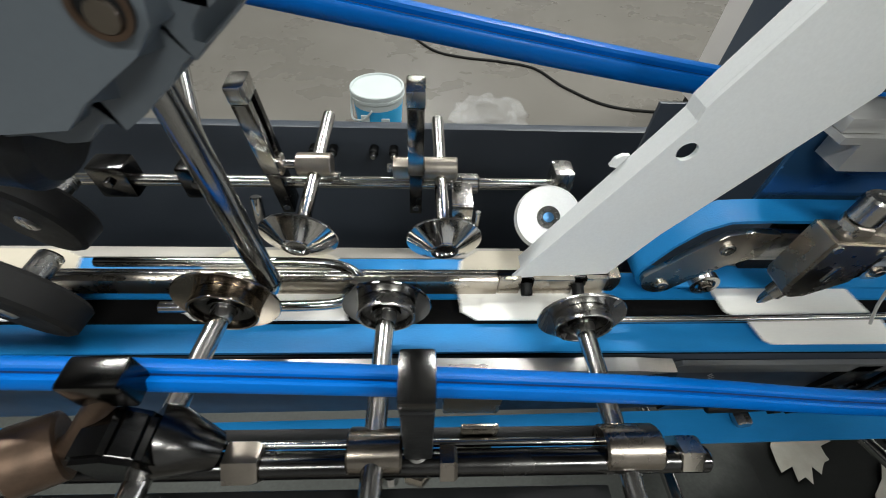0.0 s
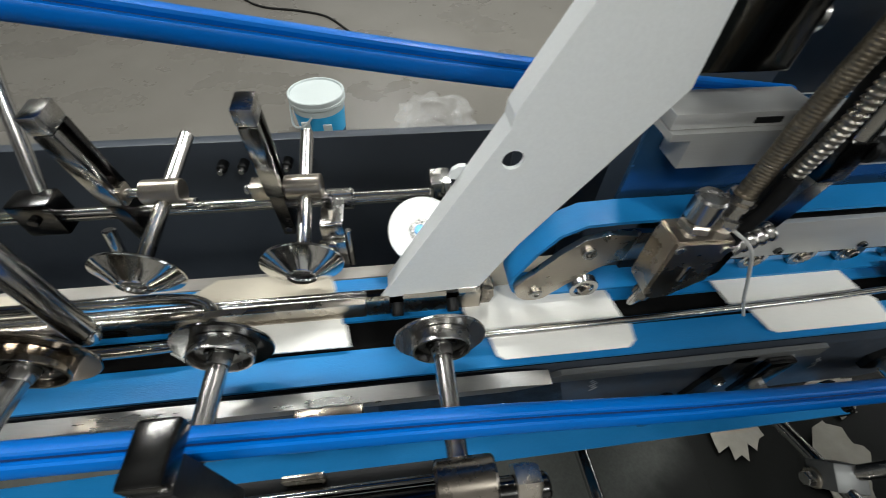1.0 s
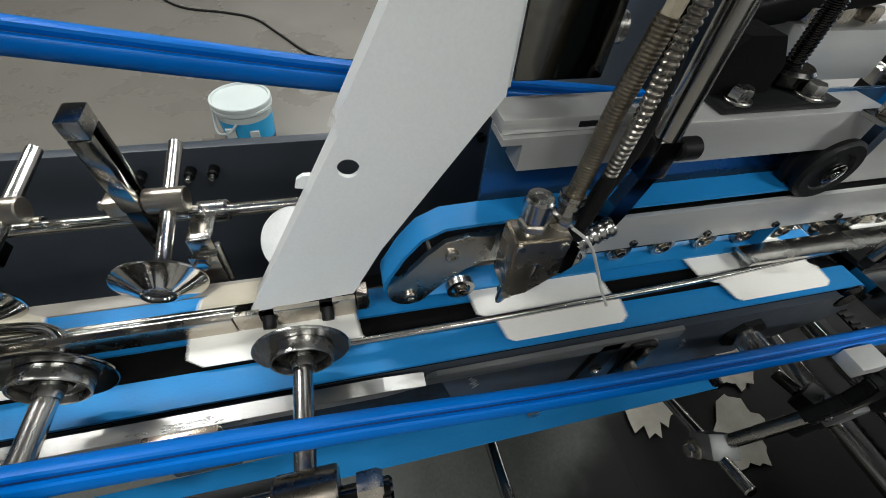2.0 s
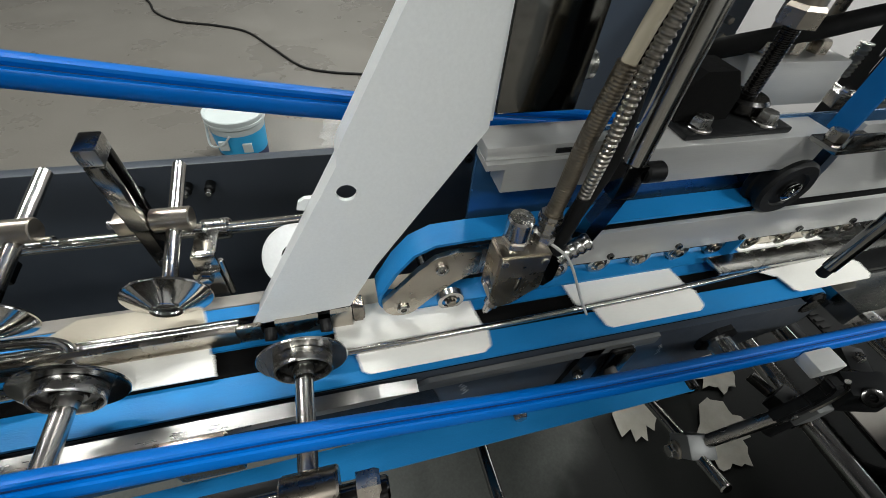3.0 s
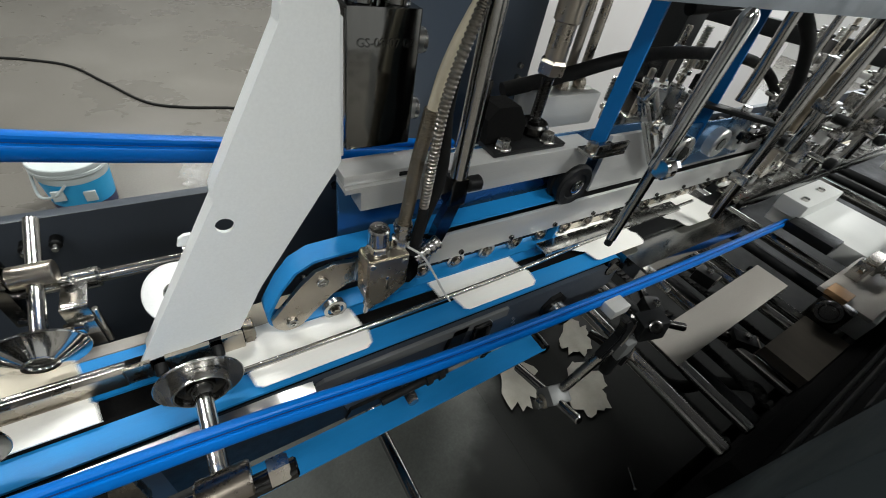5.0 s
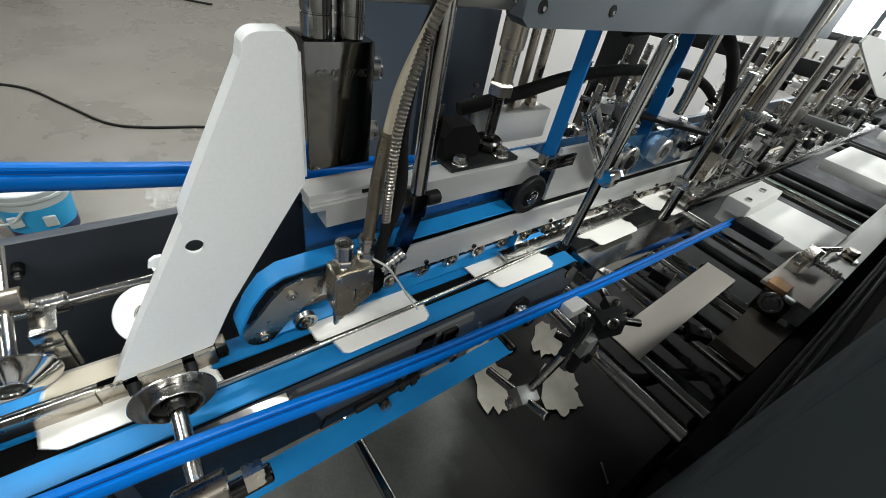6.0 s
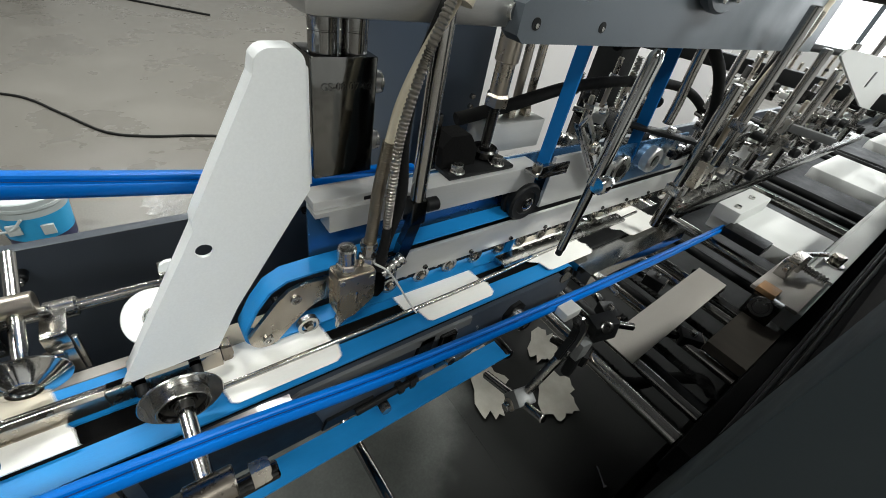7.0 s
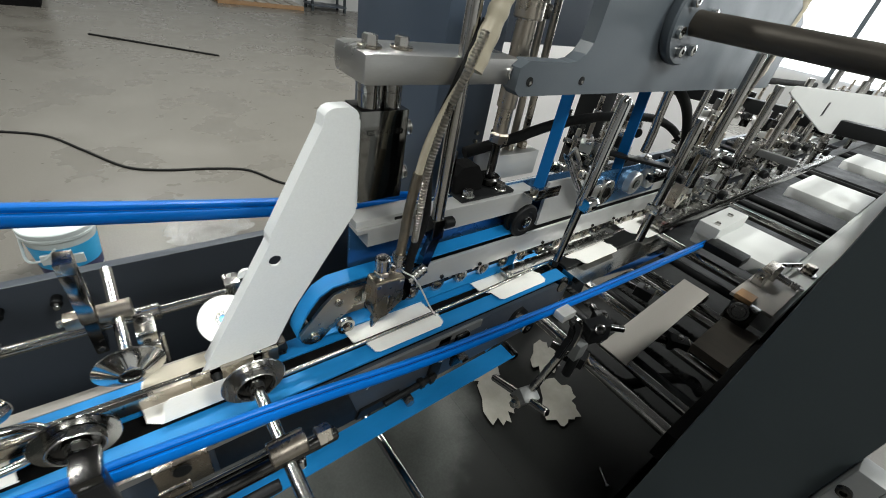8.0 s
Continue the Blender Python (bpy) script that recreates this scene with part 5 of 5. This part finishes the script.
for dx, dz in ((0.0, 0.0), (0.045, 0.02), (0.085, -0.01)):
    single("rear_rod", rod((0.83 + dx, 0.46, 1.2), (0.83 + dx, 0.47, 1.6 + dz), 0.009, 16), NICKEL, "warm nickel rod standing behind the line", "rod", "rear rods")
vb = thing("valve_block", "small aluminium valve block behind the spindle", "valve block", (0.8, 0.42, 1.2))
part("body", box(0.75, 0.39, 1.18, 0.9, 0.46, 1.24, 0.003), ALU, vb)
for k in range(3):
    part("port", hexa((0.775 + k * 0.045, 0.42, 1.24), (0, 0, 1), 0.013, 0.016), NICKEL, vb)

fp = thing("far_guide_plate", "white enamelled mounting plate on the rear line", "machine plate", (2.2, 0.15, 1.35))
part("plate", slab([(1.62, 1.437), (1.64, 1.43), (2.0, 1.345), (2.35, 1.265), (2.6, 1.235), (4.2, 1.09), (4.2, 1.33), (3.3, 1.38), (1.66, 1.452), (1.635, 1.449)], 0.152, 0.158), BEAM_WHITE, fp, smooth=False)
part("slot", box(2.15, 0.1505, 1.342, 2.175, 0.1525, 1.39, 0.004, None), BLACK, fp)

# white cross beams with rollers between them
for x0, x1, zt in ((1.90, 2.22, 0.85), (3.1, 3.6, 0.85), (4.35, 4.85, 0.86), (5.6, 6.1, 0.86), (7.0, 7.6, 0.87), (8.6, 9.3, 0.87)):
    single("cross_beam", box(x0, -0.084, zt - 0.06, x1, 0.25, zt, 0.006), BEAM_WHITE, "white enamelled cross beam between the side frames", "beam", "cross beams")
SH = [(1.04, 0.68), (1.125, 0.70), (1.20, 0.66), (1.33, 0.70), (1.42, 0.66), (1.55, 0.71), (1.65, 0.69), (1.76, 0.74), (1.83, 0.77), (2.4, 0.76), (2.55, 0.78), (2.7, 0.78), (2.85, 0.78), (3.75, 0.78), (3.9, 0.79), (4.05, 0.78), (5.0, 0.79), (5.2, 0.79), (6.3, 0.8), (6.6, 0.8)]
for i, (x, z) in enumerate(SH):
    single("cross_shaft", rod((x, -0.168, z), (x, 0.899, z), 0.016 if i % 2 else 0.02, 22), ROD if i in (0, 3, 5, 8, 10) else SATIN if i in (1, 6) else BLACK, "steel cross shaft under the conveyor", "shaft", "cross shafts")
bm = box(0, -0.045, 0, 0.47, 0.045, 0.003, 0.0005, pose(1.095, 0.06, 0.715, 0, -10.8, 0.5))
single("metal_strip", bm, STRIP_STEEL, "flat dull steel strip lying over the cross shafts", "strip", smooth=False)
sl = thing("front_sill", "white enamelled sill along the inner panel", "sill", (2.4, -0.13, 0.8))
part("sill", box(1.55, -0.167, 0.79, 10.6, -0.10, 0.856, 0.004), BEAM_WHITE, sl)
part("sill_step", box(1.9, -0.10, 0.80, 10.6, -0.085, 0.84, 0.002), BEAM_WHITE, sl)
ja = thing("edge_clamp", "steel adjusting clamp with spring screw and dark knob", "clamp", (1.6, -0.08, 0.85))
part("plate", box(1.53, -0.155, 0.8565, 1.84, -0.03, 0.868, 0.002), STRIP_STEEL, ja)
part("knob_bearer", box(1.49, -0.125, 0.795, 1.53, -0.05, 0.868, 0.003), DARK_STEEL, ja)
part("side", slab([(1.3, 0.745), (1.5, 0.76), (1.5, 0.80), (1.44, 0.795), (1.3, 0.775)], -0.165, -0.06), OILED, ja, "oil-browned dark plate", False)
part("knob", turned([(0, 0.028), (0.022, 0.03), (0.03, 0.03), (0.033, 0.027), (0.033, 0.02), (0.03, 0.018)], (1.49, -0.088, 0.84), (-0.85, 0.05, 0.5), 36), DARK_STEEL, ja, "dark round knob")
part("wood_block", box(1.505, -0.095, 0.8685, 1.56, -0.045, 0.885, 0.003), BROWN, ja, "waxed brown block")
part("upstand", box(1.66, -0.075, 0.868, 1.69, -0.04, 0.925, 0.002), STEEL, ja)
part("upstand", box(1.75, -0.085, 0.868, 1.765, -0.05, 0.93, 0.002), STEEL, ja)
part("cross_pin", rod((1.64, -0.06, 0.905), (1.80, -0.065, 0.905), 0.008, 16), ROD, ja)
part("bridge", box(1.66, -0.075, 0.9255, 1.765, -0.045, 0.932, 0.002), NICKEL, ja)
part("spring", swept([(1.765, -0.08, 0.89), (1.765, -0.15, 0.885)], 0.013, 18, 1, ripple=(0.010, 0.28)), STEEL, ja)
part("screw", rod((1.765, -0.04, 0.892), (1.765, -0.165, 0.884), 0.005, 12), ROD, ja)
part("washer", rod((1.99, -0.13, 0.8562), (1.99, -0.13, 0.864), 0.032, 24), STEEL, ja)
part("nut", hexa((1.99, -0.13, 0.864), (0, 0, 1), 0.021, 0.03), NICKEL, ja)
part("side_rod", rod((1.80, -0.05, 0.9), (1.99, -0.10, 0.875), 0.009, 16), STEEL, ja)
bc = thing("beam_clip", "white enamelled beam end with a black slotted clip", "clip", (1.98, 0.15, 0.86))
part("end_cap", box(1.86, 0.16, 0.8505, 2.16, 0.245, 0.905, 0.006), BEAM_WHITE, bc)
part("clip", box(1.80, 0.03, 0.83, 1.885, 0.17, 0.862, 0.003), BLACK, bc)
for cx, cy in ((1.9, 0.19), (2.05, 0.2)):
    part("screw", hexa((cx, cy, 0.905), (0, 0, 1), 0.011, 0.01), STEEL, bc)
eb = thing("edge_block", "black clamp block with screw and a stub rod", "clamp", (0.94, 0.08, 0.89))
part("block", box(-0.03, -0.02, -0.028, 0.03, 0.02, 0.028, 0.004, pose(0.945, 0.085, 0.872, 0, -12, -20)), BLACK, eb)
part("screw", turned([(0, 0.014), (0.008, 0.014), (0.009, 0.011), (0.009, 0.006), (0.003, 0.006)], (0.93, 0.072, 0.892), (-0.5, -0.5, 0.7), 20), DARK_STEEL, eb)
part("stub", rod((0.95, 0.085, 0.885), (1.012, 0.046, 0.877), 0.009, 18), SATIN, eb)
part("foot", box(0.885, 0.075, 0.79, 0.925, 0.10, 0.845, 0.003), GREY_BLOCK, eb)
part("post", rod((0.93, 0.095, 0.69), (0.93, 0.095, 0.85), 0.014, 18), BLACK, eb)
ct = thing("cylinder_clamp", "steel cross clamp on a stub shaft with a bolt", "clamp", (0.78, 0.07, 0.71))
part("shaft", rod((0.762, 0.207, 0.656), (0.751, 0.026, 0.735), 0.0105, 22), ROD, ct)
part("block", box(-0.022, -0.02, -0.026, 0.026, 0.02, 0.026, 0.004, pose(0.76, 0.1, 0.704, 22, 0, -12)), GREY_BLOCK, ct)
part("arm", rod((0.77, 0.098, 0.715), (0.822, 0.086, 0.85), 0.0105, 20), STEEL, ct)
part("bolt", hexa((0.733, 0.103, 0.69), (-1, 0, 0), 0.0115, 0.012), STEEL, ct)
part("collar", rod((0.741, 0.103, 0.69), (0.733, 0.103, 0.69), 0.0155, 20), NICKEL, ct)
part("hook", slab([(0.80, 0.845), (0.838, 0.84), (0.852, 0.875), (0.85, 0.915), (0.833, 0.95), (0.805, 0.972), (0.795, 0.965), (0.815, 0.935), (0.822, 0.90), (0.812, 0.878)], 0.078, 0.096, bevel=0.003), BLACK, ct, "black curved hook plate", False)
part("hook_edge", swept([(0.848, 0.079, 0.868), (0.851, 0.079, 0.9), (0.84, 0.08, 0.94), (0.81, 0.082, 0.975)], 0.0035, 10, 8), STEEL, ct)
part("hook_screw", rod((0.822, 0.078, 0.862), (0.822, 0.074, 0.862), 0.006, 14), STEEL, ct)
part("belt_clip", box(0.778, 0.098, 0.962, 0.822, 0.126, 0.982, 0.002), ALU, ct, "aluminium clip under the blue belt")
# small black guides and toothed belts among the cross shafts
for tx, tz in ((1.085, 0.655), (1.26, 0.68), (1.48, 0.67)):
    tb = thing("toothed_belt", "black toothed belt strand among the cross shafts", "belt", (tx, 0.3, tz), "toothed belts")
    part("band", box(tx - 0.014, -0.165, tz, tx + 0.014, 0.89, tz + 0.005, 0.001), RUBBER, tb)
    bm = bmesh.new()
    for k in range(60):
        bmesh.ops.create_cube(bm, size=1, matrix=Matrix.Translation((tx, -0.155 + k * 0.0172, tz + 0.0075)) @ Matrix.Diagonal((0.026, 0.008, 0.005, 1)))
    part("teeth", bm, RUBBER, tb, smooth=False)
single("bent_hose", swept([(1.06, 0.02, 0.66), (1.12, -0.02, 0.655), (1.2, -0.05, 0.66), (1.30, -0.11, 0.66), (1.33, -0.15, 0.62)], 0.016, 14, 8), RUBBER, "black bent hose under the cross shafts", "hose")
# adjusting screws and brackets hanging among the cross shafts
for hx, hy, hz, ha in ((1.0, 0.12, 0.70, 20), (1.17, 0.16, 0.73, -30), (1.34, -0.02, 0.715, 40), (1.44, 0.17, 0.74, 10), (1.6, 0.06, 0.75, -20)):
    hb = thing("shaft_bracket", "black steel bracket with a screw on the cross shafts", "bracket", (hx, hy, hz), "shaft brackets")
    hm = pose(hx, hy, hz, 0, 0, ha)
    part("block", box(-0.022, -0.03, -0.02, 0.022, 0.03, 0.02, 0.004, hm), BLACK, hb)
    part("lug", box(-0.008, 0.03, -0.012, 0.008, 0.075, 0.006, 0.003, hm), DARK_STEEL, hb)
    part("screw", hexa(hm @ Vector((0, 0, 0.02)), (0, 0, 1), 0.010, 0.012), STEEL, hb)
    part("edge", box(-0.021, -0.0335, -0.004, 0.021, -0.0305, 0.019, 0.0008, hm), NICKEL_DARK, hb)
dk = thing("deck_plate", "dark polished steel deck plate beyond the blue belt", "plate", (1.2, 0.25, 0.94))
part("plate", slab([(0.962, 0.92), (1.42, 0.92), (1.42, 0.9545), (0.962, 0.9545)], 0.17, 0.33), SATIN, dk, smooth=False)
part("screw", hexa((1.0, 0.17, 0.936), (0, -1, 0), 0.010, 0.02), STEEL, dk)
part("screw_rod", rod((1.0, 0.168, 0.936), (1.0, 0.11, 0.93), 0.006, 14), STEEL, dk)
single("tie_rod", rod((0.40, 0.9, 0.60), (0.44, -0.3, 0.60), 0.012, 22), SATIN, "dark steel tie rod under the conveyor", "rod")

# torn carton scraps on the bed
for sx, sy, a, s in ((0.985, 0.30, 62, 1.0), (1.19, 0.165, 48, 1.05), (1.31, 0.345, 35, 0.85), (1.03, 0.42, 15, 0.7)):
    pts = [(-0.085, 0.055), (-0.05, 0.07), (0.0, 0.062), (0.055, 0.07), (0.09, 0.05)]
    for k in range(21):
        w = radians(20 - k * 11 + random.uniform(-3, 3))
        q = 0.085 + 0.04 * random.random() - (0.016 if k % 2 else 0)
        pts.append((q * math.cos(w) * 0.92, q * math.sin(w) * 0.85 + 0.01))
    bm = sheet([(x * s, y * s) for x, y in pts], 0, 0.0015)
    bmesh.ops.transform(bm, matrix=pose(sx, sy, 0.275, 3, -3, a), verts=bm.verts)
    single("carton_scrap", bm, SCRAP, "torn pale carton scrap lying on the machine bed", "scrap", "carton scraps", smooth=False)
ls = thing("loose_screw", "loose small bright screw lying on the bed", "screw", (1.1, -0.11, 0.262))
part("shank", rod((1.09, -0.13, 0.267), (1.12, -0.08, 0.267), 0.004, 12), ROD, ls)
part("head", hexa((1.09, -0.13, 0.268), (-0.5, -0.86, 0), 0.008, 0.007), STEEL, ls)

# ---- moving cartons ----
SPEED, PITCH, START = 0.49, 0.325, 0.394
FOLD = Vector((0, 0.25, 0.9676))


def carton():
    c = thing("carton", "folded white carton lying on the blue belt", "carton", (0, 0, 0), "cartons")
    base = [(-0.008, 0.2505), (0.165, 0.2505), (0.158, 0.258), (0.152, 0.30), (0.14, 0.345), (0.11, 0.358), (0.0, 0.358), (-0.024, 0.34), (-0.03, 0.30), (-0.026, 0.262)]
    part("sheet", sheet(base, 0.9655, 0.967), BOARD, c, smooth=False)
    part("far_flap", sheet([(-0.024, 0.316), (0.147, 0.316), (0.139, 0.345), (0.11, 0.357), (0.0, 0.357), (-0.022, 0.34)], 0.9672, 0.9684), FLAP_SHADE, c, "far flap with its shade painted grey-beige", smooth=False)
    part("near_flap", sheet([(0.0, 0.222), (0.008, 0.217), (0.150, 0.217), (0.160, 0.224), (0.164, 0.2498), (-0.006, 0.2498)], 0.9668, 0.9686), BOARD, c, smooth=False)
    return c


first = carton()
CARTONS = [first] + [copy_thing(first, Matrix.Identity(4)) for _ in range(20)]


def folded(a):
    return Matrix.Translation(FOLD) @ Matrix.Rotation(radians(a), 4, "X") @ Matrix.Translation(-FOLD)


def motions():
    for k, c in enumerate(CARTONS):
        x0 = START + (k - 3) * PITCH
        walk(c, [(0.0, pose(x0, 0, 0)), (4.0, pose(x0 - SPEED * 4, 0, 0)), (8.0, pose(x0 - SPEED * 8, 0, 0))])
        flap = [p for p in c.children if p.name.startswith("near_flap")][0]
        steps = [((x0 - x) / SPEED, a) for x, a in ((0.20, 0), (0.15, -55), (0.10, -115), (0.05, -176))]
        rows = [(t, folded(a)) for t, a in steps if 0.05 < t < 7.95]
        early = [a for t, a in steps if t <= 0.05] or [0]
        late = [a for t, a in steps if t < 7.95] or [0]
        walk(flap, [(0.0, folded(early[-1]))] + rows + [(8.0, folded(late[-1]))])


motions()
